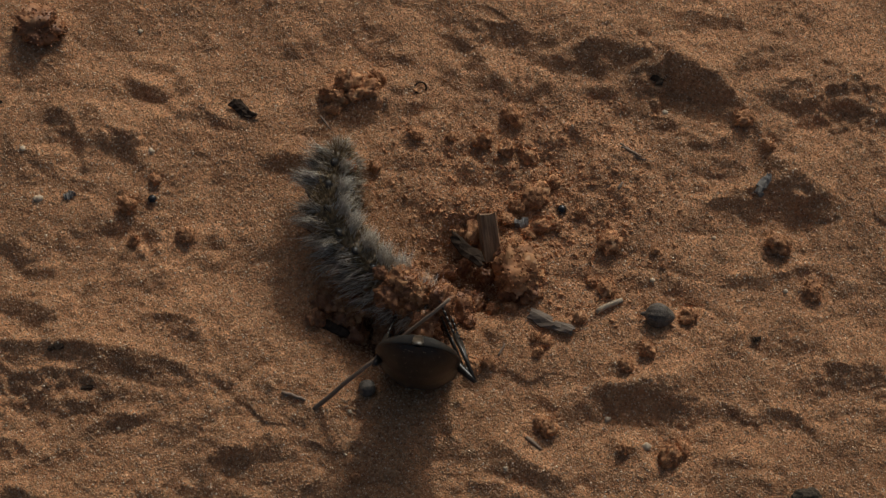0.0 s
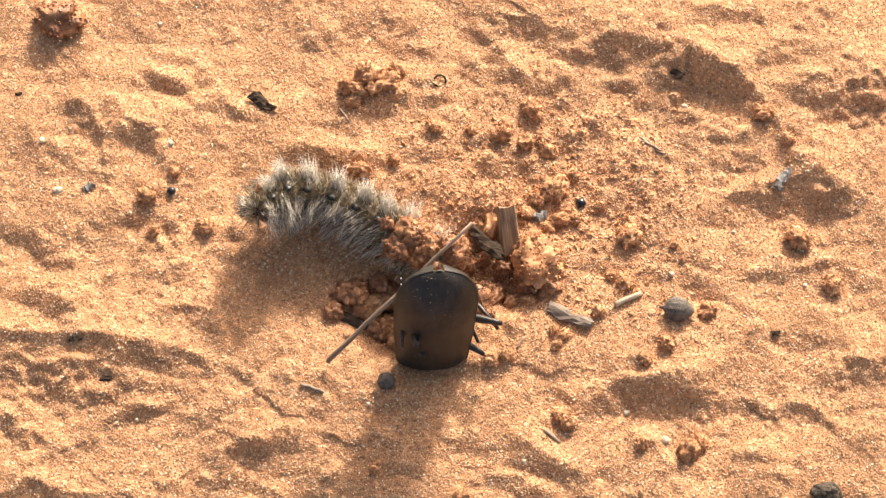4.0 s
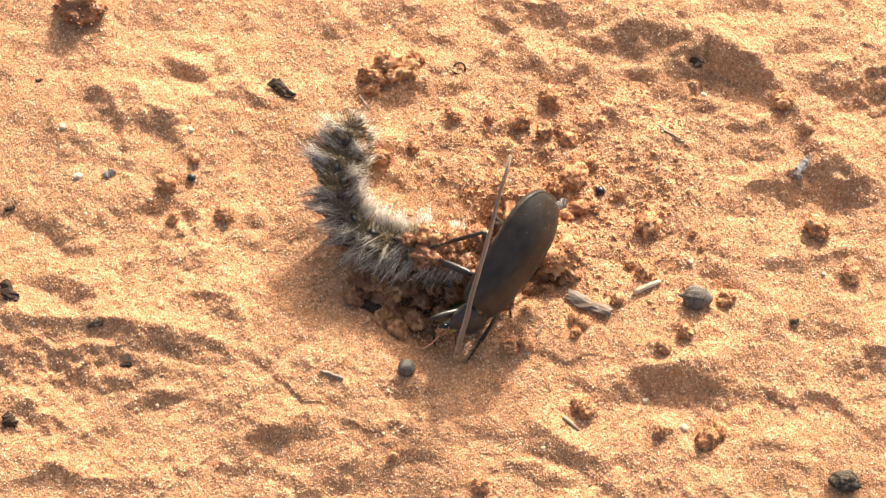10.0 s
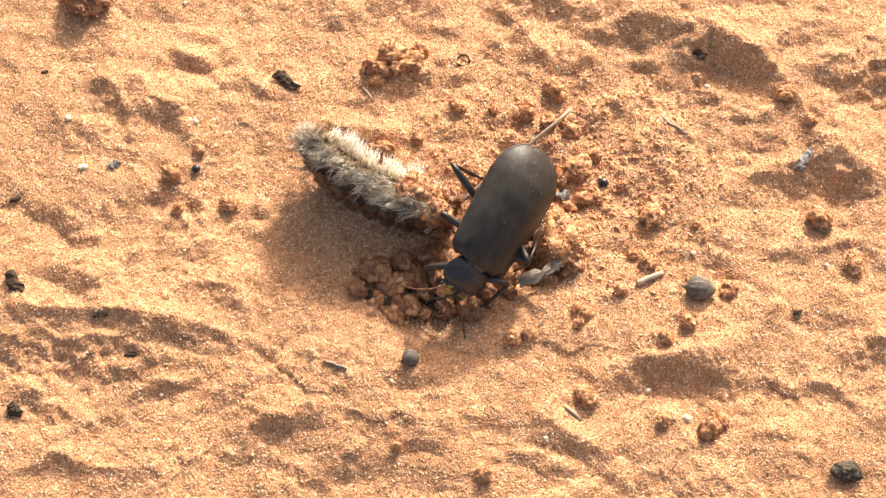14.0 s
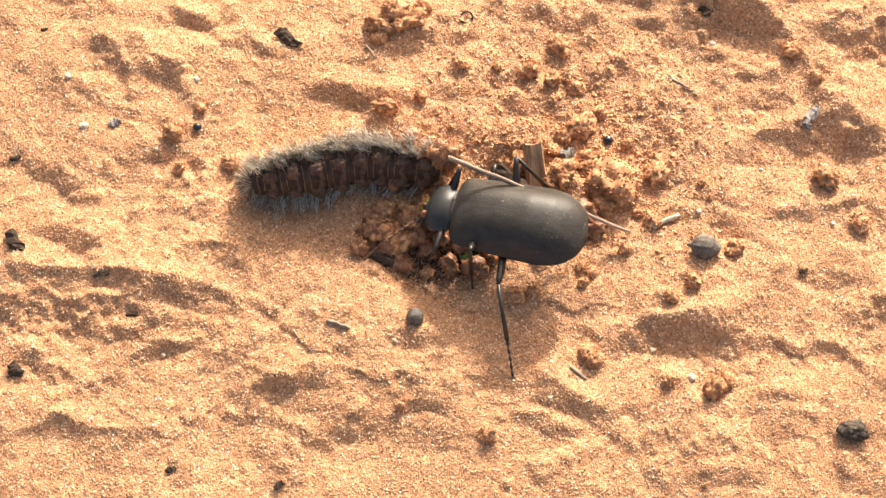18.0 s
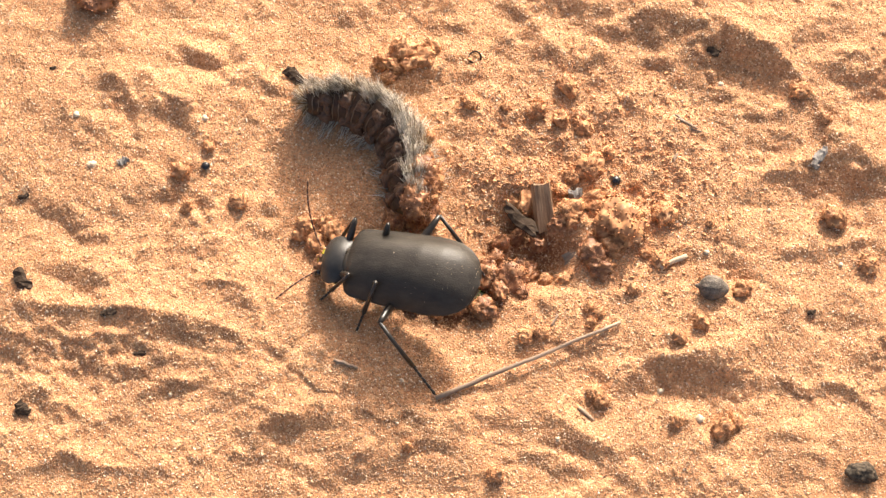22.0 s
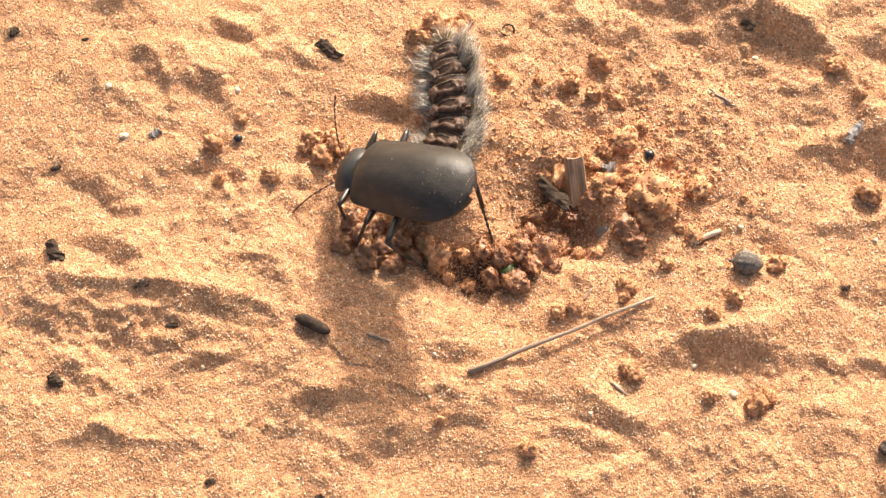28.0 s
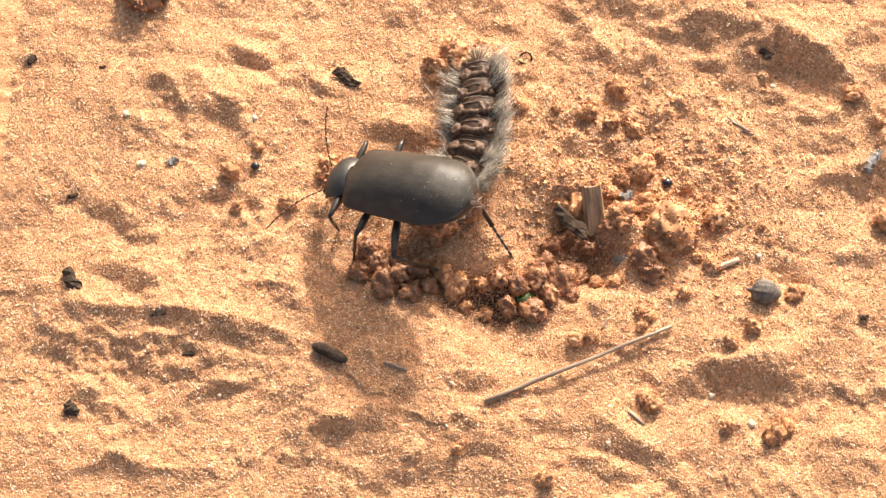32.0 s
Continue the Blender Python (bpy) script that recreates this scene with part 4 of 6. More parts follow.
BEETLE_ROWS = [
    (0.0, stance(1.6, -20.9, 10.0, 268, 98, -6)),
    (0.5, stance(1.3, -21.3, 10.0, 268, 98, -4)),
    (1.0, stance(-1.1, -20.1, 10.0, 268, 98, 0)),
    (1.5, stance(-1.0, -20.2, 10.0, 268, 98, 2)),
    (2.0, stance(-1.7, -21.5, 10.0, 268, 98, 3)),
    (2.5, stance(-0.1, -16.1, 10.0, 268, 92, 8)),
    (3.0, stance(1.1, -12.4, 9.0, 266, 68, 8)),
    (3.5, stance(0.3, -13.8, 9.0, 262, 68, 10)),
    (5.5, stance(7.5, -15.0, 10.0, 238, 75, 54)),
    (6.0, stance(7.6, -14.4, 10.0, 235, 74, 57)),
    (6.5, stance(5.9, -14.0, 10.0, 230, 66, 59)),
    (7.0, stance(11.3, -14.6, 9.0, 214, 34, 58)),
    (7.5, stance(12.5, -12.8, 9.0, 214, 30, 58)),
    (8.0, stance(12.4, -14.2, 9.0, 213, 27, 58)),
    (8.5, stance(12.8, -13.2, 9.0, 213, 27, 56)),
    (9.0, stance(11.2, -14.2, 9.0, 214, 28, 54)),
    (9.5, stance(13.8, -9.8, 9.0, 222, 24, 50)),
    (10.0, stance(11.3, -5.2, 10.0, 236, 20, 70)),
    (10.5, stance(5.0, -5.9, 9.0, 246, 18, 42)),
    (11.0, stance(4.4, -7.2, 9.0, 250, 16, 32)),
    (11.5, stance(6.3, -7.7, 9.0, 240, 16, 42)),
    (12.0, stance(12.3, -12.9, 8.0, 212, 12, 54)),
    (12.5, stance(11.8, -12.1, 8.0, 211, 12, 52)),
    (13.0, stance(11.2, -11.9, 8.0, 212, 12, 52)),
    (13.5, stance(11.3, -9.8, 8.0, 214, 12, 46)),
    (14.0, stance(9.8, 1.2, 10.0, 239, 12, 42)),
    (14.5, stance(8.7, -2.0, 9.0, 238, 12, 38)),
    (16.5, stance(12.3, -6.2, 8.0, 199, 6, 28)),
    (17.0, stance(11.9, -8.1, 8.0, 205, 5, 20)),
    (17.5, stance(10.5, -7.4, 8.0, 190, 6, 8)),
    (18.0, stance(11.1, -8.0, 8.0, 166, 5, 2)),
    (18.5, stance(7.6, -10.7, 8.0, 170, 4, 0)),
    (19.0, stance(4.3, -12.6, 9.0, 143, 4, 0)),
    (19.5, stance(-0.0, -10.3, 9.0, 122, 0, -2)),
    (20.0, stance(-3.8, -10.3, 10.0, 107, -6, 0)),
    (20.5, stance(-2.6, -7.2, 9.0, 127, -2, 0)),
    (21.0, stance(4.6, -10.1, 9.0, 142, 2, 0)),
    (21.5, stance(-10.8, -9.7, 8.0, 170, 6, 2)),
    (22.0, stance(-7.8, -9.9, 8.0, 166, 8, 4)),
    (22.5, stance(-8.3, -9.6, 8.0, 163, 8, 4)),
    (23.0, stance(-7.8, -10.7, 8.0, 155, 8, 4)),
    (23.5, stance(-9.5, -10.6, 8.0, 149, 8, 4)),
    (24.0, stance(-9.1, -12.1, 8.0, 146, 8, 4)),
    (24.5, stance(-11.6, -9.4, 8.0, 150, 8, 4)),
    (25.0, stance(-10.9, -8.8, 8.0, 146, 8, 4)),
    (25.5, stance(-6.7, -11.7, 8.0, 146, 8, 4)),
    (27.5, stance(-16.2, -0.9, 14.0, 152, 26, 5)),
    (28.0, stance(-13.2, -0.9, 14.0, 156, 26, 5)),
    (28.5, stance(-14.9, 1.1, 14.0, 155, 26, 3)),
    (29.0, stance(-15.2, -1.2, 14.0, 149, 20, 0)),
    (29.5, stance(-13.4, -2.3, 14.0, 152, 8, -10)),
    (30.0, stance(-14.8, 0.2, 14.0, 150, 4, -10)),
    (30.5, stance(-17.3, -0.1, 14.0, 151, 8, -10)),
    (31.0, stance(-16.9, -0.6, 14.0, 150, 16, -10)),
    (31.5, stance(-18.1, 1.6, 14.0, 158, 20, -8)),
    (32.0, stance(-16.6, 3.0, 14.0, 160, 20, -6)),
]

rnd = random.Random(8)
bm = bmesh.new()
for _ in range(70):
    u, v = min(0.97, rnd.gauss(0.78, 0.16)), rnd.uniform(-0.85, 0.85)
    c = Vector((E_LEN * (0.5 - u), math.copysign(curve(u, E_W) * abs(v), v), curve(u, E_H) * (1 - abs(v) ** 2.5) + 0.02)) * MM
    bmesh.ops.create_icosphere(bm, subdivisions=1, radius=rnd.uniform(0.025, 0.075) * MM, matrix=Matrix.Translation(c))
tagged(part("dust_grains", bm, PALE, beetle, "pale sand grains stuck to the wing cases"), kind="stuff")

# legs: hip in the beetle's space, foot on the sand beside it; thigh and shin lengths
LEGS = []


def leg(side, hip, reach, l1, l2, thick):
    bm = bmesh.new()
    tube(bm, [(0, 0, 0), (l1 * 0.2 * MM, 0, 0.05 * MM), (l1 * 0.55 * MM, 0, 0.15 * MM), (l1 * 0.85 * MM, 0, 0.05 * MM), (l1 * MM, 0, 0)],
         [q * thick * MM for q in (0.55, 0.85, 1.0, 0.75, 0.5)], 10)
    thigh = part("thigh", bm, LIMB, beetle, "dark brown-black thigh")
    bm = bmesh.new()
    tube(bm, [(0, 0, 0), (l2 * 0.3 * MM, 0, 0.12 * MM), (l2 * 0.6 * MM, 0, 0.06 * MM)], [q * thick * MM for q in (0.42, 0.5, 0.6)], 8)
    shin = part("shin", bm, LIMB, beetle, "slim dark shin")
    for s in (-1, 1):
        bm = bmesh.new()
        tube(bm, [(l2 * 0.59 * MM, 0.2 * s * thick * MM, 0), (l2 * 0.66 * MM, 0.55 * s * thick * MM, -0.2 * MM)], [0.14 * MM, 0.03 * MM], 5)
        part("spur", bm, LIMB, shin)
    bm = bmesh.new()
    x0 = l2 * 0.6
    for i in range(5):
        seg = l2 * 0.4 / 5
        tube(bm, [((x0 + i * seg) * MM, 0, 0.04 * MM), ((x0 + (i + 0.8) * seg) * MM, 0, 0), ((x0 + (i + 1) * seg) * MM, 0, 0)],
             [q * thick * MM for q in (0.24, 0.40, 0.2)], 6)
    for s in (-1, 1):
        tube(bm, [(l2 * MM, 0, 0), ((l2 + 0.5) * MM, 0.3 * s * MM, -0.05 * MM), ((l2 + 0.8) * MM, 0.35 * s * MM, -0.3 * MM)], [0.1 * MM, 0.07 * MM, 0.02 * MM], 5)
    part("foot", bm, LIMB, shin, "jointed foot with two claws")
    LEGS.append((side, Vector(hip), Vector(reach), l1, l2, thigh, shin))


for side in (1, -1):
    leg(side, (14.0, 2.2 * side, -1.6), (17.5, 6.5 * side, 0), 6.5, 11.0, 0.7)
    leg(side, (7.5, 3.2 * side, -2.6), (6.5, 11.0 * side, 0), 7.5, 12.0, 0.75)
    leg(side, (2.0, 3.6 * side, -2.8), (-8.5, 11.5 * side, 0), 9.5, 17.0, 0.8)


def feeler(side):
    bm = bmesh.new()
    p, d = Vector((19.6, 1.9 * side, 0.7)), Vector((0.35 if side > 0 else 0.1, 0.8 * side, 0.75)).normalized()
    for i in range(11):
        seg = 1.2 if i else 1.6
        q = p + d * seg
        tube(bm, [p * MM, (p + d * seg * 0.75) * MM, q * MM], [0.13 * MM, 0.2 * MM, 0.12 * MM], 6)
        p = q
        d = (d + Vector((0.05 if side > 0 else -0.03, 0.02 * side, -0.035))).normalized()
    return part("antenna", bm, RUST, head, "thin jointed red-brown antenna")


for side in (1, -1):
    feeler(side)

# ---- the caterpillar: rigid rings along a moving line ----
caterpillar = new("caterpillar")
tagged(caterpillar, "hairy grey-brown caterpillar with white tufts, sand stuck to it", "caterpillar")
RINGS = 8
TIMES, LINES, ROLLS = [], [], []


def curl(t, a, b, c, d, roll):
    """The line of the caterpillar's body at t seconds, from its tail to its front, in mm, and its roll."""
    TIMES.append(t), LINES.append([Vector(p) for p in (a, b, c, d)]), ROLLS.append(roll)


curl(0.0, (-11.8, 17.4, 6.0), (-12.7, 6.7, 4.9), (-5.9, -2.3, 4.0), (4.0, -9.6, 4.0), -30)
curl(1.0, (-12.6, 18.0, 6.0), (-13.5, 7.3, 4.9), (-6.7, -1.8, 4.0), (3.5, -9.1, 4.0), -30)
curl(2.0, (-13.4, 19.8, 6.0), (-14.8, 8.5, 4.9), (-7.0, -0.1, 4.0), (3.5, -7.9, 4.0), -30)
curl(2.5, (-19.4, 18.2, 9.0), (-14.6, 10.4, 6.2), (-7.4, 2.9, 4.0), (2.2, -5.5, 4.0), -28)
curl(3.0, (-27.2, 8.5, 10.0), (-19.4, 12.8, 6.7), (-7.7, 7.1, 4.0), (4.1, -3.2, 4.0), -28)
curl(3.5, (-28.2, 3.4, 10.0), (-21.5, 9.7, 6.7), (-10.3, 7.8, 4.0), (3.4, -1.4, 4.0), -28)
curl(5.5, (-26.8, 17.7, 10.0), (-21.7, 8.1, 6.7), (-11.5, 1.4, 4.0), (3.6, -7.6, 4.0), -28)
curl(6.0, (-31.9, -4.0, 9.0), (-22.9, 1.8, 6.2), (-10.4, 2.8, 4.0), (5.1, -4.7, 4.0), -28)
curl(6.5, (-31.7, -5.6, 9.0), (-23.2, 2.8, 6.2), (-10.8, 3.8, 4.0), (5.8, -4.2, 4.0), -28)
curl(7.0, (-30.3, -3.8, 8.0), (-22.2, 4.5, 5.8), (-10.6, 4.3, 4.0), (5.9, -2.7, 4.0), -28)
curl(7.5, (-30.1, -4.0, 8.0), (-21.5, 4.3, 5.8), (-8.5, 3.6, 4.0), (7.1, -3.9, 4.0), -28)
curl(8.0, (-28.7, -4.8, 8.0), (-20.2, 3.4, 5.8), (-8.1, 2.7, 4.0), (7.4, -4.8, 4.0), -28)
curl(8.5, (-30.7, -3.9, 8.0), (-21.6, 3.4, 5.8), (-8.1, 3.1, 4.0), (7.4, -4.4, 4.0), -28)
curl(9.0, (-32.3, 5.9, 7.0), (-21.4, 3.5, 5.4), (-7.8, 0.4, 4.0), (8.6, -4.0, 4.0), -38)
curl(9.5, (-21.8, 15.2, 9.0), (-21.0, 4.9, 6.2), (-8.6, 0.1, 4.0), (9.8, -2.7, 4.0), -38)
curl(10.0, (-16.1, 15.6, 12.0), (-18.2, 6.9, 7.6), (-12.3, -0.3, 4.0), (4.3, -3.1, 4.0), -38)
curl(10.5, (-30.9, 1.7, 8.0), (-22.5, 5.7, 5.8), (-9.9, 5.5, 4.0), (5.7, 0.8, 4.0), -38)
curl(11.0, (-28.7, -2.2, 8.0), (-21.2, 5.9, 5.8), (-9.6, 6.8, 4.0), (4.1, 1.0, 4.0), -38)
curl(11.5, (-29.5, -2.6, 7.0), (-22.3, 5.2, 5.4), (-10.7, 6.9, 4.0), (3.9, 1.2, 4.0), -38)
curl(12.0, (-28.1, 2.8, 6.0), (-18.9, 3.2, 4.9), (-8.4, 3.8, 4.0), (7.8, 0.1, 4.0), -66)
curl(12.5, (-31.0, 3.9, 6.0), (-19.8, 4.8, 4.9), (-8.4, 4.6, 4.0), (7.8, 0.7, 4.0), -66)
curl(13.0, (-30.9, 3.0, 6.0), (-20.6, 6.2, 4.9), (-9.1, 6.4, 4.0), (6.3, 0.6, 4.0), -80)
curl(13.5, (-24.4, 13.9, 7.0), (-18.7, 8.5, 5.4), (-9.1, 5.8, 4.0), (1.5, -0.3, 4.0), -80)
curl(14.0, (-23.2, 13.4, 8.0), (-18.0, 9.1, 5.8), (-11.3, 5.9, 4.0), (-2.6, 2.7, 4.0), -84)
curl(14.5, (-24.2, 1.6, 7.0), (-18.8, 8.0, 5.4), (-9.7, 9.8, 4.0), (-0.0, 4.7, 4.0), -86)
curl(16.5, (-31.1, 0.4, 4.0), (-22.6, 3.4, 4.0), (-13.1, 5.0, 4.0), (-0.6, 3.6, 4.0), -100)
curl(17.0, (-32.5, 1.3, 4.0), (-23.5, 2.9, 4.0), (-14.0, 4.0, 4.0), (-2.6, 2.9, 4.0), -112)
curl(17.5, (-32.1, 1.1, 4.0), (-23.5, 2.7, 4.0), (-14.0, 3.7, 4.0), (-2.6, 2.9, 4.0), -115)
curl(18.0, (-32.7, 1.5, 4.0), (-23.2, 3.4, 4.0), (-13.7, 5.3, 4.0), (-2.6, 3.9, 4.0), -118)
curl(18.5, (-32.2, 1.8, 4.0), (-23.7, 4.2, 4.0), (-14.2, 6.1, 4.0), (-2.2, 5.0, 4.0), -118)
curl(19.0, (-32.7, 0.9, 4.0), (-23.4, 4.7, 4.0), (-13.0, 6.8, 4.0), (-1.9, 4.4, 4.0), -118)
curl(19.5, (-30.8, 4.7, 4.0), (-22.9, 7.6, 4.0), (-12.4, 9.7, 4.0), (-1.8, 6.8, 4.0), -118)
curl(20.0, (-25.0, 24.8, 4.0), (-17.1, 20.5, 4.0), (-9.3, 15.1, 4.0), (-2.0, 8.2, 4.0), -118)
curl(20.5, (-20.0, 28.3, 4.0), (-14.6, 21.1, 4.0), (-8.4, 13.6, 4.0), (-3.0, 5.2, 4.0), -118)
curl(21.0, (-18.2, 31.6, 4.0), (-12.9, 22.2, 4.0), (-7.6, 13.6, 4.0), (-5.1, 4.0, 4.0), -118)
curl(21.5, (-25.6, 26.2, 4.0), (-17.3, 22.4, 4.0), (-8.9, 14.8, 4.0), (-7.8, 2.6, 4.0), -120)
curl(22.0, (-25.2, 24.0, 4.0), (-17.3, 22.7, 4.0), (-10.2, 15.6, 4.0), (-8.8, 3.4, 4.0), -120)
curl(22.5, (-25.5, 23.9, 4.0), (-17.9, 22.7, 4.0), (-10.9, 15.8, 4.0), (-10.5, 3.4, 4.0), -120)
curl(23.0, (-24.9, 23.3, 4.0), (-18.0, 20.4, 4.0), (-11.3, 13.4, 4.0), (-10.7, 2.5, 4.0), -125)
curl(23.5, (-26.0, 23.1, 4.0), (-18.1, 20.2, 4.0), (-11.3, 13.4, 4.0), (-9.5, 1.8, 4.0), -125)
curl(24.0, (-27.1, 24.7, 4.0), (-18.9, 20.7, 4.0), (-12.0, 13.4, 4.0), (-11.0, 1.7, 4.0), -125)
curl(24.5, (-27.0, 22.5, 4.0), (-19.1, 20.2, 4.0), (-12.4, 13.1, 4.0), (-11.5, 1.8, 4.0), -126)
curl(25.0, (-27.2, 23.7, 4.0), (-19.8, 19.7, 4.0), (-12.1, 12.2, 4.0), (-10.2, 2.4, 4.0), -126)
curl(25.5, (-27.0, 22.6, 4.0), (-17.9, 18.7, 4.0), (-10.4, 12.3, 4.0), (-8.3, 1.9, 4.0), -126)
curl(27.5, (-9.3, 27.3, 4.0), (-7.9, 18.6, 4.0), (-8.1, 9.5, 4.0), (-14.4, 1.0, 4.0), -150)
curl(28.0, (-8.2, 28.3, 4.0), (-6.9, 20.3, 4.0), (-7.0, 11.1, 4.0), (-12.4, 1.1, 4.0), -150)
curl(28.5, (-8.3, 28.3, 4.0), (-6.7, 20.1, 4.0), (-6.6, 11.5, 4.0), (-12.7, 2.0, 4.0), -150)
curl(29.0, (-14.4, 31.3, 4.0), (-9.6, 23.0, 4.0), (-7.4, 13.9, 4.0), (-12.2, 2.7, 4.0), -145)
curl(29.5, (-10.9, 27.9, 4.0), (-6.9, 20.0, 4.0), (-6.6, 10.4, 4.0), (-11.7, 1.4, 4.0), -150)
curl(30.0, (-5.3, 24.5, 4.0), (-5.3, 15.3, 4.0), (-7.4, 6.3, 4.0), (-13.9, -1.6, 4.0), -155)
curl(30.5, (-5.6, 26.1, 4.0), (-5.6, 17.2, 4.0), (-7.4, 8.3, 4.0), (-14.1, -0.1, 4.0), -155)
curl(31.0, (-5.5, 26.4, 4.0), (-5.6, 18.2, 4.0), (-7.0, 9.1, 4.0), (-13.3, 0.2, 4.0), -155)
curl(31.5, (-5.3, 27.6, 4.0), (-5.5, 19.1, 4.0), (-7.1, 10.3, 4.0), (-13.6, 1.9, 4.0), -155)
curl(32.0, (-5.7, 30.1, 4.0), (-5.7, 20.3, 4.0), (-7.4, 11.1, 4.0), (-13.4, 2.1, 4.0), -155)

def hairs(name, spots, material, parent, label, width=0.07):
    """Tapered, bent hairs: root, direction and length of each, in mm."""
    v, f = [], []
    for root, way, length in spots:
        way = way.normalized()
        side = way.cross(Vector((0.3, 0.5, 0.8))).normalized()
        up = side.cross(way)
        bend = Vector((random.uniform(-1, 1), random.uniform(-1, 1), random.uniform(-1, 0.6))) * 0.16 * length
        k = len(v)
        for q, s in ((0, 1.0), (0.55, 0.75)):
            c = root + way * length * q + bend * q * q
            for a in (0, 2.09, 4.19):
                v.append(c + width * s * (math.cos(a) * side + math.sin(a) * up))
        v.append(root + way * length + bend)
        for j in range(3):
            m = (j + 1) % 3
            f += [(k + j, k + m, k + 3 + m), (k + j, k + 3 + m, k + 3 + j), (k + 3 + j, k + 3 + m, k + 6)]
    ob = new(name, from_arrays(name, np.array([tuple(p) for p in v]) * MM, f, material))
    ob.parent = parent
    return tagged(ob, label, kind="stuff")


def ring(i):
    """One ring of the body: +x to the front, +z its back."""
    taper = (0.72, 0.92, 1, 1, 1, 1, 0.97, 0.86)[i]
    r = 3.8 * taper
    bm = bmesh.new()
    sides, n = 24, 11
    rows = []
    for k in range(n):
        u = k / (n - 1) * 2 - 1
        swell = (1 - abs(u) ** 3.2) ** 0.5 * 0.45 + 0.55 if abs(u) < 1 else 0.45
        swell *= 1 + 0.04 * math.cos(u * 9)
        rows.append([bm.verts.new(Vector((u * 3.1, r * swell * math.cos(a) * (1 + 0.05 * math.cos(6 * a)), r * 0.92 * swell * math.sin(a))) * MM)
                     for a in (2 * math.pi * j / sides for j in range(sides))])
    for a, b in zip(rows, rows[1:]):
        for j in range(sides):
            bm.faces.new((a[j], a[(j + 1) % sides], b[(j + 1) % sides], b[j]))
    bm.faces.new(rows[0])
    bm.faces.new(rows[-1])
    seg = part("body_ring", bm, SKIN, caterpillar)
    if i == 0:
        bm = lump(1.0, 5, 0.12, 0.9, 3)
        bmesh.ops.transform(bm, matrix=pose(-2.6 * MM, 0, -0.2 * MM) @ Matrix.Diagonal((1.6, 1.7, 1.5, 1)), verts=bm.verts)
        part("tail_tip", bm, PLATE, seg, "wrinkled brown tail end")
    # dark belly with brown folds
    bm = bmesh.new()
    belly = []
    for k in range(9):
        u = k / 8 * 2 - 1
        swell = (1 - abs(u * 0.92) ** 3.2) ** 0.5 * 0.45 + 0.57
        belly.append([bm.verts.new(Vector((u * 2.9, r * 1.03 * swell * math.cos(a), r * 0.95 * swell * math.sin(a))) * MM)
                      for a in (math.pi * (1.12 + 0.76 * j / 12) for j in range(13))])
    for a, b in zip(belly, belly[1:]):
        for j in range(12):
            bm.faces.new((a[j], a[j + 1], b[j + 1], b[j]))
    part("belly", bm, UNDER, seg, "dark brown underside")
    for along, thick in ((0.7, 0.55),):
        bm = bmesh.new()
        pts = [(along + 0.3 * math.sin(4 * a + i) + random.uniform(-0.15, 0.15), 1.04 * r * math.cos(a), 0.96 * r * math.sin(a)) for a in (math.pi * (1.14 + 0.72 * j / 14) for j in range(15))]
        tube(bm, [Vector(p) * MM for p in pts], [thick * MM * random.uniform(0.55, 1.35) * (0.5 if j in (0, 14) else 1) for j in range(15)], 8)
        part("belly_fold", bm, PLATE, seg, "wrinkled red-brown fold across the belly")
    for along, low in ((-0.9, 1.04), (-1.9, 1.02)):
        bm = bmesh.new()
        pts = [(along + random.uniform(-0.12, 0.12), low * r * math.cos(a), 0.95 * low * r * math.sin(a)) for a in (math.pi * (1.22 + 0.56 * j / 9) for j in range(10))]
        tube(bm, [Vector(p) * MM for p in pts], [0.09 * MM * random.uniform(0.4, 1.4) for _ in range(10)], 5)
        part("belly_crease", bm, TAN, seg, "thin pale crease across the belly")
    for s in (-1, 1):
        bm = lump(1.0, 40 + i * 2 + s, 0.5, 0.9, 3)
        bmesh.ops.transform(bm, matrix=pose(0.3 * MM, s * r * 0.58 * MM, -r * 0.80 * MM) @ Matrix.Diagonal((1.25, 1.15, 0.95, 1)), verts=bm.verts)
        part("proleg", bm, PROLEG, seg, "short wrinkled brown leg stump")
    for s in (-1, 1):
        bm = lump(0.95, i * 2 + s, 0.3, 0.5, 2)
        bmesh.ops.transform(bm, matrix=pose(-0.4 * MM, s * r * 0.55 * MM, r * 0.72 * MM), verts=bm.verts)
        part("back_spot", bm, SPOT, seg, "black spot")
    rnd = random.Random(70 + i)
    tuft, side_hair, fuzz = [], [], []
    lean, high = rnd.uniform(-1.8, -0.3), rnd.uniform(4.0, 6.2)
    for _ in range(170):
        a = math.pi / 2 + rnd.gauss(0, 0.22)
        root = Vector((rnd.gauss(0.1, 0.85), r * 0.9 * math.cos(a), r * 0.86 * math.sin(a)))
        tip = Vector((lean, 0, r + 4.0)) + Vector((rnd.gauss(0, 1.2), rnd.gauss(0, 1.3), 0))
        tuft.append((root, tip - root, high * rnd.uniform(0.3, 1.0) * (0.6 + 0.4 * taper)))
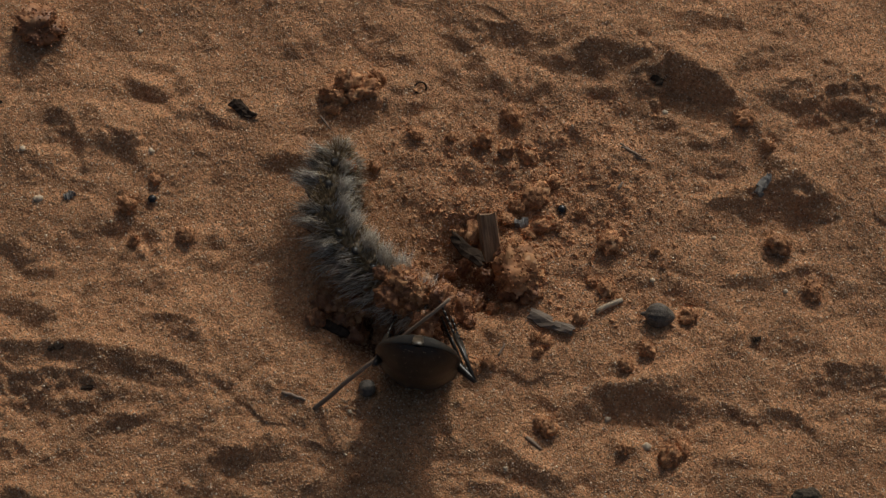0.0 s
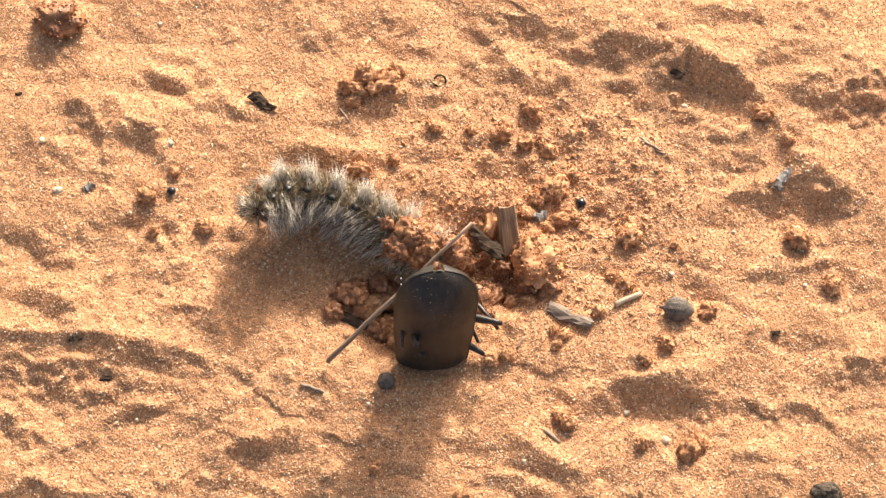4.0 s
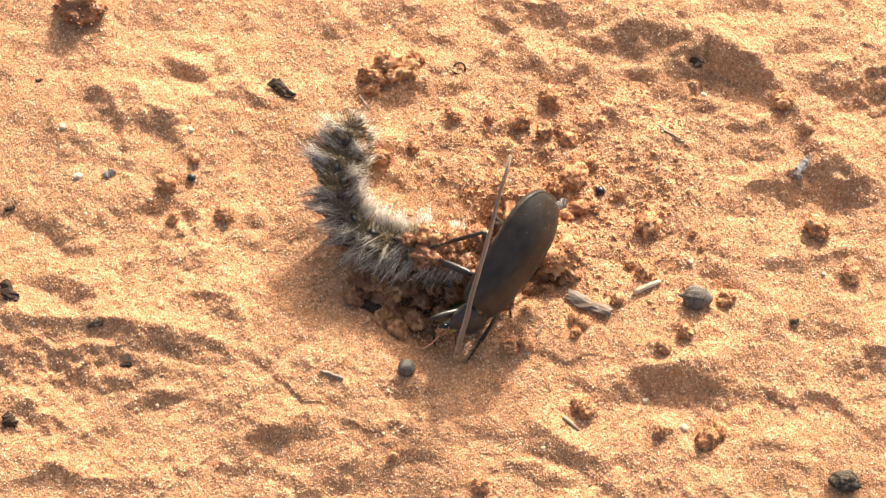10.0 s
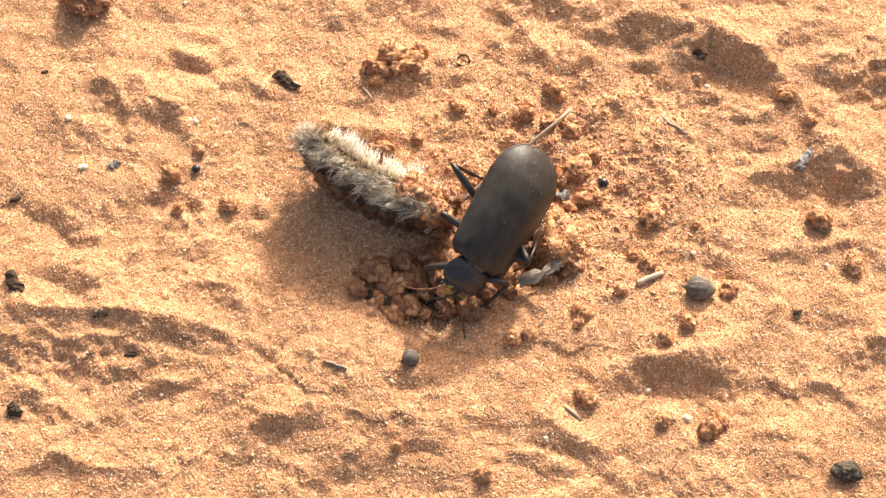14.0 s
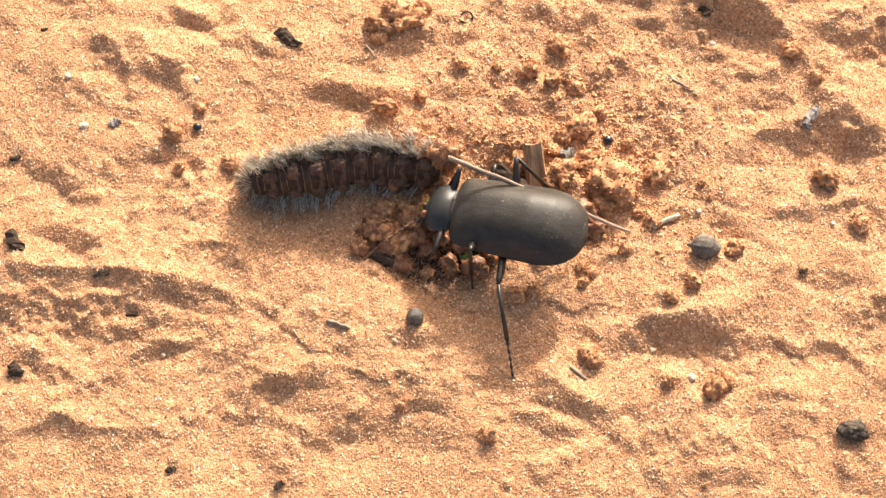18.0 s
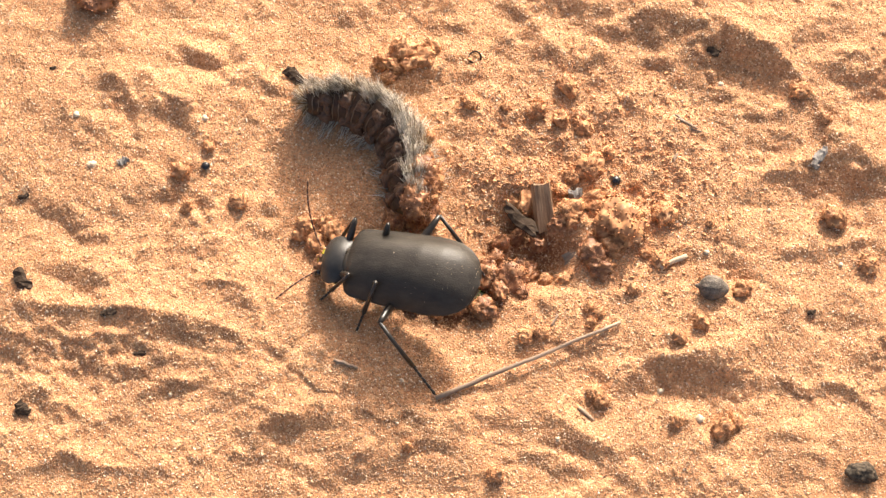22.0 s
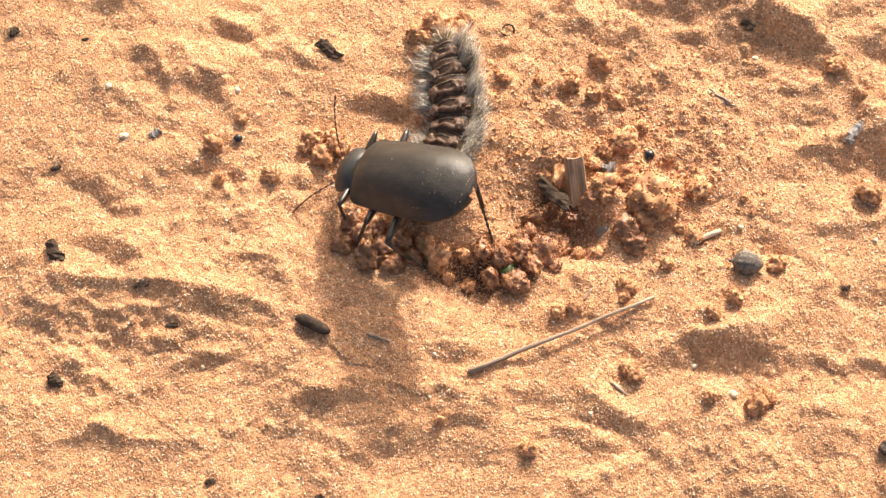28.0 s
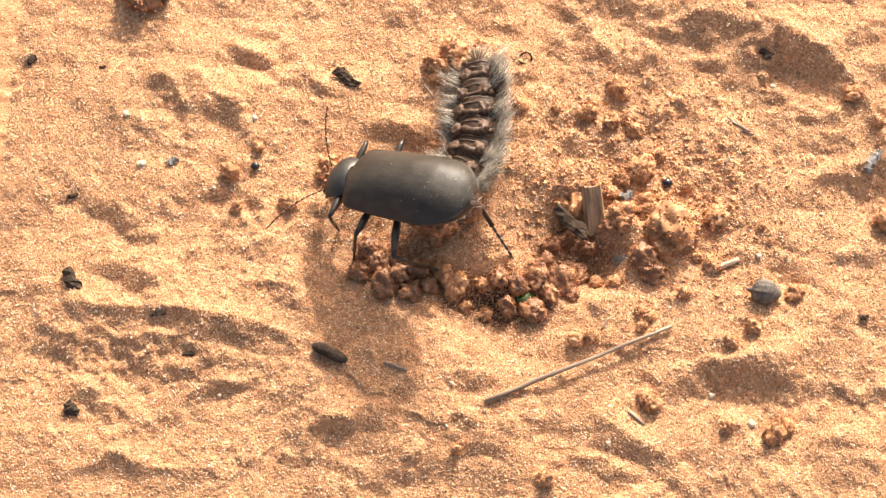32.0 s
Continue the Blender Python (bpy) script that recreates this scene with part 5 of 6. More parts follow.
    for s in (1, -1):
        for q in range(11):
            tilt, along = rnd.uniform(-0.55, 0.75), rnd.uniform(-2.4, 2.4)
            tip = Vector((along - rnd.uniform(0.2, 2.6), s * (r * math.cos(tilt) + rnd.uniform(2.0, 3.4)), r * math.sin(tilt) - rnd.uniform(0.6, 3.0)))
            for _ in range(30):
                a = tilt + rnd.gauss(0, 0.2)
                root = Vector((along + rnd.gauss(0, 0.5), s * r * 0.95 * math.cos(a), r * 0.88 * math.sin(a)))
                out = tip + Vector((rnd.gauss(0, 0.45), rnd.gauss(0, 0.45), rnd.gauss(0, 0.45))) - root
                side_hair.append((root, out, out.length * rnd.uniform(0.6, 1.25)))
    for _ in range(300):
        a = rnd.uniform(-0.2, math.pi + 0.2)
        root = Vector((rnd.uniform(-2.6, 2.6), r * 0.93 * math.cos(a), r * 0.86 * math.sin(a)))
        fuzz.append((root, Vector((rnd.gauss(-0.3, 0.4), math.cos(a), math.sin(a))), rnd.uniform(0.9, 2.2)))
    for q in range({7: 18, 6: 10, 5: 3, 0: 1}.get(i, 0)):
        a = rnd.uniform(-0.6, math.pi + 0.6)
        me = crumb_mesh_of(rnd.randrange(7), rnd.random() < 0.5)
        ob = new("stuck_sand", me)
        ob.parent = seg
        ob.matrix_basis = pose(rnd.uniform(-1.5, 2.0 if i < 7 else 3.4) * MM, r * 0.95 * math.cos(a) * MM, r * 0.95 * math.sin(a) * MM, rnd.uniform(0, 90), 0, rnd.uniform(0, 90)) @ Matrix.Scale(rnd.uniform(1.0, 2.2) * (1.3 if i > 5 else 0.7), 4)
        tagged(ob, "wet orange sand stuck to the body")
    if i == 0:
        for _ in range(420):
            a, b = rnd.uniform(0, 2 * math.pi), rnd.uniform(0.1, 1.45)
            out = Vector((-math.sin(b), math.cos(b) * math.cos(a), math.cos(b) * math.sin(a)))
            root = Vector((-2.4, 0, -0.2)) + 1.5 * out
            (fuzz if rnd.random() < 0.6 else tuft).append((root, out + Vector((0, 0, 0.5)), rnd.uniform(1.4, 3.2)))
    hairs("white_tuft", tuft, HAIR_WHITE, seg, "tuft of cream-white hair", 0.05)
    hairs("side_hair", side_hair, HAIR_GREY, seg, "long silvery grey side hair", 0.05)
    hairs("short_hair", fuzz, HAIR_BROWN, seg, "short tawny hair")
    return seg


SEGMENTS = [ring(i) for i in range(RINGS)]

# ---- the straw that lies across the beetle ----
bm = bmesh.new()
k = random.Random(4)
tube(bm, [((u - 0.5) * 33.5 * MM, k.uniform(-0.1, 0.1) * MM, k.uniform(-0.08, 0.08) * MM) for u in np.linspace(0, 1, 12)], [q * MM for q in np.linspace(0.46, 0.28, 12)], 8)
straw = part("straw", bm, STRAW, None)
tagged(straw, "long thin dry grass straw, split along its length", "straw")


def laid(a, b):
    """The pose of a stick from a to b, in mm."""
    a, b = Vector(a), Vector(b)
    return Matrix.Translation((a + b) / 2 * MM) @ (b - a).to_track_quat("X", "Z").to_matrix().to_4x4()


def lying(a, b, up):
    """The pose of a stick that rests on the sand from a to b."""
    return laid((*a, floor_at(*a, 0.8) + up), (*b, floor_at(*b, 0.8) + up))


# ---- a splinter of wood standing in the sand, and the things that get pushed about ----
def splinter(x, y):
    bm = bmesh.new()
    rows = []
    r = random.Random(3)
    for i in range(9):
        u = i / 8
        ring_ = []
        for j in range(14):
            a = 2 * math.pi * j / 14
            w, h = 1.75 - 0.2 * u, 0.9
            k = 1 / max(abs(math.cos(a)), abs(math.sin(a))) ** 0.95
            g = 1 + 0.09 * math.cos(j * 2.4) + 0.03 * r.uniform(-1, 1)
            ring_.append(bm.verts.new(Vector((u * 8.2 + (0.35 * r.uniform(-1, 1) if i in (0, 8) else 0), w * k * math.cos(a) * g, h * k * math.sin(a) * g)) * MM))
        rows.append(ring_)
    for a, b in zip(rows, rows[1:]):
        for j in range(14):
            bm.faces.new((a[j], a[(j + 1) % 14], b[(j + 1) % 14], b[j]))
    bm.faces.new(rows[0])
    bm.faces.new(rows[-1])
    ob = part("wood_splinter", bm, WOOD, None, smooth=False)
    ob.matrix_basis = pose(x * MM, y * MM, (floor_at(x, y, 1) - 0.6) * MM, 0, -30, 99)
    return tagged(ob, "short weathered brown wood splinter standing in the sand", "wood splinter")


splinter(14.6, 2.4)
dark_flake = part("bark_flake", flake_mesh(7.4, 2.6, 0.8, 21), BARK, None, smooth=False)
dark_flake.matrix_basis = laid((7.4, 5.9, 0.2), (12.6, 0.5, -0.4))
tagged(dark_flake, "dark weathered flake of bark beside the wood splinter", "bark chip")

flake = part("wood_flake", flake_mesh(8.0, 2.2, 0.7, 77), GREYWOOD, None, smooth=False)
tagged(flake, "thin grey weathered flake of wood", "wood flake")
bm = bmesh.new()
tube(bm, [((u - 0.5) * 5.0 * MM, 0.12 * math.sin(u * 5) * MM, 0) for u in np.linspace(0, 1, 7)], [q * MM for q in (0.42, 0.5, 0.48, 0.46, 0.46, 0.44, 0.36)], 8)
peg = part("dry_stem", bm, PALESTRAW, None)
tagged(peg, "short pale broken piece of dry stem", "twig")
bm = bmesh.new()
tube(bm, [((u - 0.5) * 6.2 * MM, 0.15 * math.sin(u * 4) * MM, 0.1 * math.sin(u * 7) * MM) for u in np.linspace(0, 1, 9)],
     [q * MM for q in (0.5, 0.95, 1.1, 1.05, 1.1, 1.05, 1.0, 0.85, 0.4)], 10, 0.8)
pellet = part("dark_pellet", bm, BARK, None)
tagged(pellet, "dark grey-brown elongated dropping on the sand", "pellet")
grey_seed = part("grey_seed", lump(1.45, 3, 0.08, 0.9, 4), SLATE, None)
tagged(grey_seed, "round smooth dark grey seed on the sand", "seed")
pushed = []
for k in range(5):
    ob = new("sand_clod", crumb_mesh_of(k))
    tagged(ob, "wet lump of orange sand pushed by the beetle", "sand clod", "sand clods")
    pushed.append(ob)
mound = []
for k in range(6):
    ob = new("sand_clod", crumb_mesh_of((k + 2) % 7, k in (1, 2)))
    tagged(ob, "damp lump of sand broken off a small mound", "sand clod", "sand clods")
    mound.append(ob)
dug = []
for k in range(9):
    ob = new("sand_clod", crumb_mesh_of(k % 7, True))
    tagged(ob, "dark wet lump of sand dug up by the beetle", "sand clod", "sand clods")
    dug.append(ob)
green = part("green_smear", lump(1.6, 9, 0.4, 0.45, 3), GREEN, None)
green.matrix_basis = pose(2.4 * MM, -10.3 * MM, (floor_at(2.4, -10.3, 1.5) + 0.5) * MM)
tagged(green, "wet dark green smear on the sand", "smear")


# ---- what moves ----
def line_at(points, u):
    """A smooth line through four points."""
    p = [points[0] * 2 - points[1], *points, points[3] * 2 - points[2]]
    s = min(2, int(u * 3))
    t = u * 3 - s
    a, b, c, d = p[s:s + 4]
    return 0.5 * (2 * b + (c - a) * t + (2 * a - 5 * b + 4 * c - d) * t * t + (3 * b - a - 3 * c + d) * t * t * t)


def move_caterpillar():
    rows = [[] for _ in SEGMENTS]
    base = []
    for t, line, roll in zip(TIMES, LINES, ROLLS):
        fine = [line_at(line, q / 60) for q in range(61)]
        run = np.concatenate([[0], np.cumsum([(b - a).length for a, b in zip(fine, fine[1:])])])
        root = Matrix.Translation(Vector((line[2].x, line[2].y, 0)) * MM)
        base.append((t, root))
        for i in range(RINGS):
            q = float(np.interp((i + 0.4) / RINGS * run[-1], run, np.arange(61))) / 60
            p, way = line_at(line, q), (line_at(line, min(1, q + 0.03)) - line_at(line, max(0, q - 0.03))).normalized()
            up = Vector((0, 0, 1)) - way * way.z
            up.normalize()
            left = up.cross(way)
            turn = Matrix((way, left, up)).transposed().to_4x4()
            lift = max(0.0, floor_at(p.x, p.y, 2.5) + 2.9 - p.z)
            m = Matrix.Translation((p + Vector((0, 0, lift))) * MM) @ turn @ pose(0, 0, 0, roll, 0, 0)
            rows[i].append((t, root.inverted() @ m))
    if base[-1][0] < 32:
        base.append((32.0, base[-1][1]))
    walk(caterpillar, base)
    for seg, r in zip(SEGMENTS, rows):
        walk(seg, r)


STEPS = []


def step(when, who, x, y, z):
    STEPS.append((when, who, x, y, z))


step(10, 5, -3.3, -3.7, 8)
step(10.5, 5, -5.2, -2.5, 6)
step(11, 5, -7.8, -5.1, 3)
step(18, 2, 9.8, -32.3, 0)
step(18.5, 2, 3.9, -32.5, 0)
step(19, 2, -2.3, -30.8, 0)
step(19.5, 2, -1.7, -26.3, 0)
step(20, 2, -2.8, -27.2, 0)
step(20.5, 2, -2.7, -27.8, 0)
step(21, 2, -2.0, -27.5, 0)
step(21.5, 2, -4.6, -28.3, 0)
step(22, 2, -4.2, -28.7, 0)
step(22.5, 2, -3.8, -28.8, 0)
step(23, 2, -2.9, -29.3, 0)
step(23.5, 2, -3.1, -29.5, 0)
step(24, 2, -2.5, -28.4, 0)
step(24.5, 2, -2.3, -28.3, 0)
step(25, 2, -0.7, -28.8, 0)
step(25.5, 2, -1.3, -28.8, 0)
step(28, 2, -11.3, -10.1, 0)
step(29, 2, -12.0, -10.0, 0)
step(30, 2, -14.2, -11.7, 0)
step(31, 2, -12.7, -9.4, 0)
step(32, 2, -10.9, -6.0, 0)
step(24, 5, 3.0, -6.7, 1)
step(25, 5, 1.5, -11.2, 0)
step(23, 5, 4.9, -7.5, 0)
step(22, 5, 5.1, -8.3, 0)
step(28, 5, -0.3, -5.1, 0)
step(29, 5, -5.3, -3.7, 0)
step(31, 5, -5.7, 3.6, 0)
step(32, 5, -0.0, -2.7, 0)
step(30, 5, -7.2, -6.5, 0)
step(0, 2, 5.4, -10.5, 9)
step(0, 5, -2.1, -11.0, 5)
step(0, 1, 7.3, -11.1, 4)
step(0, 4, -3.1, -13.2, 3)
step(0, 0, 5.4, -11.0, 5)
step(0, 3, 1.6, -11.0, 5)
step(0.5, 2, 5.2, -10.9, 9)
step(0.5, 5, -2.3, -11.3, 5)
step(0.5, 1, 7.1, -11.5, 4)
step(0.5, 4, -3.3, -13.5, 3)
step(0.5, 0, 5.2, -11.3, 5)
step(0.5, 3, 1.4, -11.3, 5)
step(1, 2, 3.9, -10.0, 9)
step(1, 5, -3.6, -10.5, 5)
step(1, 1, 5.8, -10.6, 4)
step(1, 4, -4.6, -12.7, 3)
step(1, 0, 3.9, -10.5, 5)
step(1, 3, 0.2, -10.5, 5)
step(1.5, 2, 4.1, -10.0, 9)
step(1.5, 5, -3.5, -10.5, 5)
step(1.5, 1, 5.9, -10.6, 4)
step(1.5, 4, -4.5, -12.7, 3)
step(1.5, 0, 4.1, -10.5, 5)
step(1.5, 3, 0.3, -10.5, 5)
step(2, 2, 3.8, -10.8, 9)
step(2, 5, -3.7, -11.2, 5)
step(2, 1, 5.7, -11.4, 4)
step(2, 4, -4.7, -13.5, 3)
step(2, 0, 3.8, -11.3, 5)
step(2, 3, 0.1, -11.3, 5)
step(2.5, 2, 7.9, -0.6, 8)
step(2.5, 5, -1.6, -4.3, 6)
step(2.5, 1, 10.7, -5.6, 4)
step(2.5, 4, -2.6, -8.8, 2)
step(2.5, 0, 6.9, -4.3, 6)
step(2.5, 3, 1.3, -4.3, 6)
step(3, 2, 6.0, -1.1, 8)
step(3, 5, -3.5, -4.8, 6)
step(3, 1, 8.8, -6.1, 4)
step(3, 4, -4.5, -9.3, 2)
step(3, 0, 5.0, -4.9, 6)
step(3, 3, -0.6, -4.8, 6)
step(3.5, 2, 4.3, -2.5, 8)
step(3.5, 5, -5.1, -6.2, 6)
step(3.5, 1, 7.1, -7.4, 4)
step(3.5, 4, -6.1, -10.7, 2)
step(3.5, 0, 3.4, -6.2, 6)
step(3.5, 3, -2.3, -6.2, 6)
step(5.5, 5, -1.1, -1.6, 9)
step(5.5, 0, -4.0, -13.7, 0)
step(5.5, 1, -2.1, -11.3, 1)
step(5.5, 2, 1.2, -15.0, 0)
step(5.5, 3, 1.2, -8.4, 4)
step(5.5, 4, 3.1, -5.0, 8)
step(6, 5, -1.5, -1.7, 9)
step(6, 0, -4.4, -13.9, 0)
step(6, 1, -2.5, -11.5, 1)
step(6, 2, 0.8, -15.1, 0)
step(6, 3, 0.8, -8.6, 4)
step(6, 4, 2.7, -5.2, 8)
step(6.5, 5, -1.8, -1.3, 9)
step(6.5, 0, -4.7, -13.4, 0)
step(6.5, 1, -2.8, -11.0, 1)
step(6.5, 2, 0.5, -14.7, 0)
step(6.5, 3, 0.5, -8.1, 4)
step(6.5, 4, 2.4, -4.7, 8)
step(7, 5, 2.6, -1.0, 12)
step(7, 1, -4.5, -9.7, 2)
step(7, 4, 6.4, 0.4, 9)
step(7.5, 5, 3.2, 0.9, 12)
step(7.5, 1, -4.3, -9.9, 2)
step(7.5, 4, 6.6, 0.2, 9)
step(8, 5, 4.8, 1.3, 12)
step(8, 1, -3.9, -10.8, 2)
step(8, 4, 6.9, -0.7, 9)
step(8.5, 5, 4.8, -0.0, 12)
step(8.5, 1, -4.0, -11.3, 2)
step(8.5, 4, 6.9, -1.2, 9)
step(9, 5, 5.2, -1.1, 12)
step(9.5, 5, 1.7, 0.1, 11)

def spread(side, t):
    """How far the feet of one side stand out."""
    if 19.2 < t < 21.3:
        return 0.3
    if side > 0:
        return 0.35 if t < 17.8 else 1.0
    return 0.75 if t < 26 else 0.4


def move_legs():
    for n, (side, hip, reach, l1, l2, thigh, shin) in enumerate(LEGS):
        thigh_rows, shin_rows = [], []
        for t, m in BEETLE_ROWS:
            inv = (m @ Matrix.Scale(BODY, 4)).inverted()
            flat = Matrix.Translation(m.translation) @ pose(0, 0, 0, 0, 0, math.degrees(math.atan2(m[1][0], m[0][0])))
            jig = 1.6 * math.sin(t * 5.1 + n * 2.3)
            foot = flat @ (Vector((reach.x + jig - (4.5 if t > 26 and n % 3 == 0 else 0), reach.y * spread(side, t), 0)) * MM * BODY)
            foot.z = (floor_at(foot.x / MM, foot.y / MM, 0.5) + 0.3) * MM
            for when, who, x, y, z in STEPS:
                if who == n and abs(when - t) < 0.3:
                    foot = Vector((x, y, z + (floor_at(x, y, 0.5) + 0.3 if z < 0.5 else 0))) * MM
            f = inv @ foot / MM
            d = f - hip
            far_ = min(d.length, (l1 + l2) * 0.985)
            d = d.normalized() * max(far_, abs(l1 - l2) + 0.5)
            f = hip + d
            up = (inv.to_3x3() @ Vector((0, 0, 1))).normalized()
            up = up * 0.4 + Vector((0, 1.0 * side, 0.0))
            up = (up - d.normalized() * up.dot(d.normalized())).normalized()
            a = (l1 * l1 - l2 * l2 + d.length_squared) / (2 * d.length)
            knee = hip + d.normalized() * a + up * math.sqrt(max(0.01, l1 * l1 - a * a))
            for rows, p, q in ((thigh_rows, hip, knee), (shin_rows, knee, f)):
                way = (q - p).normalized()
                left = up.cross(way).normalized()
                turn = Matrix((way, left, way.cross(left))).transposed().to_4x4()
                rows.append((t, Matrix.Translation(p * MM) @ turn))
        walk(thigh, thigh_rows)
        walk(shin, shin_rows)


def motions():
    walk(beetle, BEETLE_ROWS)
    move_caterpillar()
    move_legs()
    walk(straw, [
        (0.0, laid((-16.6, -26.5, 1.0), (6.2, -14.7, 20.0))),
        (1.0, laid((-17.2, -26.4, 1.0), (5.2, -14.7, 20.0))),
        (2.0, laid((-20.9, -27.0, 1.0), (3.0, -14.9, 20.0))),
        (2.5, laid((-14.6, -15.4, 6.0), (7.7, -9.1, 17.0))),
        (3.0, laid((-18.0, -11.9, 6.0), (5.9, -5.6, 17.0))),
        (3.5, laid((-16.7, -15.3, 6.0), (4.3, -5.0, 17.0))),
        (5.5, laid((-2.1, -22.1, 3.0), (10.5, -0.6, 14.0))),
        (6.0, laid((-4.2, -27.4, 3.0), (7.9, 3.2, 14.0))),
        (6.5, laid((-4.1, -25.8, 3.0), (9.9, 1.8, 14.0))),
        (7.0, laid((1.1, -27.7, 10.0), (13.5, -5.2, 18.0))),
        (7.5, laid((2.8, -19.4, 5.0), (11.1, 0.5, 15.0))),
        (8.0, laid((0.8, -22.2, 5.0), (14.2, -1.3, 15.0))),
        (8.5, laid((18.8, -22.2, 6.0), (20.8, -6.3, 18.0))),
        (9.0, laid((-4.5, -23.3, 6.0), (14.7, -5.9, 18.0))),
        (9.5, laid((4.9, -19.6, 6.0), (16.4, 0.4, 18.0))),
        (10.0, laid((2.7, -20.0, 13.0), (9.1, -0.5, 28.0))),
        (10.5, laid((-3.3, -2.2, 10.0), (17.4, 3.0, 10.0))),
        (11.0, laid((-12.4, 23.7, 6.0), (5.4, 1.1, 10.0))),
        (11.5, laid((-5.2, 17.9, 6.0), (9.0, 1.2, 10.0))),
        (12.0, laid((5.0, 15.1, 6.0), (15.1, -4.6, 10.0))),
        (12.5, laid((6.7, -9.0, 12.0), (19.1, 5.2, 10.0))),
        (13.0, laid((-3.2, -13.1, 12.0), (21.0, 0.1, 12.0))),
        (13.5, laid((0.6, -8.0, 12.0), (18.4, 1.3, 12.0))),
        (14.0, laid((-1.6, 1.4, 5.0), (18.2, 18.9, 7.0))),
        (14.5, laid((-1.6, 0.8, 5.0), (20.5, 15.0, 6.5))),
        (16.5, laid((-1.0, 0.6, 4.5), (28.5, 1.0, 4.5))),
        (17.0, laid((0.6, 0.3, 4.0), (29.8, -0.8, 4.0))),
        (17.5, laid((14.0, -14.1, 12.0), (29.2, -18.4, 3.0))),
        (18.0, laid((0.7, 0.7, 13.0), (28.1, -7.1, 3.0))),
        (18.5, laid((3.9, -4.8, 13.0), (26.5, -15.3, 2.0))),
        (19.0, laid((2.7, -4.8, 14.0), (25.8, -16.4, 1.0))),
        (19.5, laid((10.4, -8.6, 6.0), (24.6, -14.6, 1.0))),
        (20.0, lying((-3.1, -28.5), (26.4, -16.2), 0.6)),
        (21.0, lying((-3.3, -29.1), (25.8, -16.3), 0.6)),
        (32.0, lying((-3.3, -29.1), (25.8, -16.3), 0.6)),
    ])
    walk(flake, [
        (0.0, lying((20.8, -9.1), (27.1, -12.4), 0.3)),
        (13.4, lying((20.8, -9.1), (27.1, -12.4), 0.3)),
        (14.0, laid((12.3, -8.5, 1.0), (18.5, -5.6, 1.5))),
        (14.5, lying((14.3, -8.5), (20.6, -7.5), 0.3)),
        (16.5, lying((18.5, -3.0), (24.2, -1.6), -0.5)),
        (32.0, lying((18.5, -3.0), (24.2, -1.6), -0.5)),
    ])
    walk(peg, [
        (0.0, lying((31.5, -8.9), (36.2, -6.4), 0.4)),
        (17.4, lying((31.5, -8.9), (36.2, -6.4), 0.4)),
        (18.0, lying((33.2, -6.1), (38.4, -3.3), 0.4)),
        (32.0, lying((33.2, -6.1), (38.4, -3.3), 0.4)),
    ])
    walk(pellet, [
        (0.0, laid((-15.5, -9.7, -0.9), (-10.2, -11.7, -0.9))),
        (24.0, laid((-15.5, -9.7, -0.9), (-10.2, -11.7, -0.9))),
        (24.2, laid((-16.2, -15.8, 1.6), (-10.6, -18.3, 1.6))),
        (24.5, lying((-26.5, -23.0), (-20.8, -25.4), 0.7)),
        (25.0, lying((-32.6, -20.6), (-26.9, -23.2), 0.7)),
        (32.0, lying((-32.6, -20.6), (-26.9, -23.2), 0.7)),
    ])
    walk(grey_seed, [
        (0.0, pose(-6.9 * MM, -22.4 * MM, (floor_at(-6.9, -22.4, 1.0) + 0.9) * MM)),
        (17.0, pose(-6.5 * MM, -22.4 * MM, (floor_at(-6.5, -22.4, 1.0) + 0.9) * MM)),
        (18.0, pose(-6.3 * MM, -22.3 * MM, (floor_at(-6.3, -22.3, 1.0) + 0.9) * MM)),
        (19.0, pose(-1.4 * MM, -19.3 * MM, 0.0 * MM)),
        (19.6, pose(-0.2 * MM, -17.5 * MM, -3.5 * MM)),
        (32.0, pose(-0.9 * MM, -17.2 * MM, -3.5 * MM)),
    ])
    for n, (ob, was, now) in enumerate(zip(dug,
        ((-13.8, -6.2), (-10.9, -8.5), (-8.9, -11.5), (-15.8, -9.3), (-6.1, -6.2), (-3.5, -3.0), (-4.2, -8.3), (-8.1, -4.1), (-11.9, -5.1)),
        ((-22.5, -4.6), (-19.1, -6.6), (-15.8, -5.5), (-13.8, -8.4), (-21.1, -8.9), (-16.9, -9.9), (-24.0, -2.0), (-20.1, -3.0), (-25.7, -6.7))
    )):
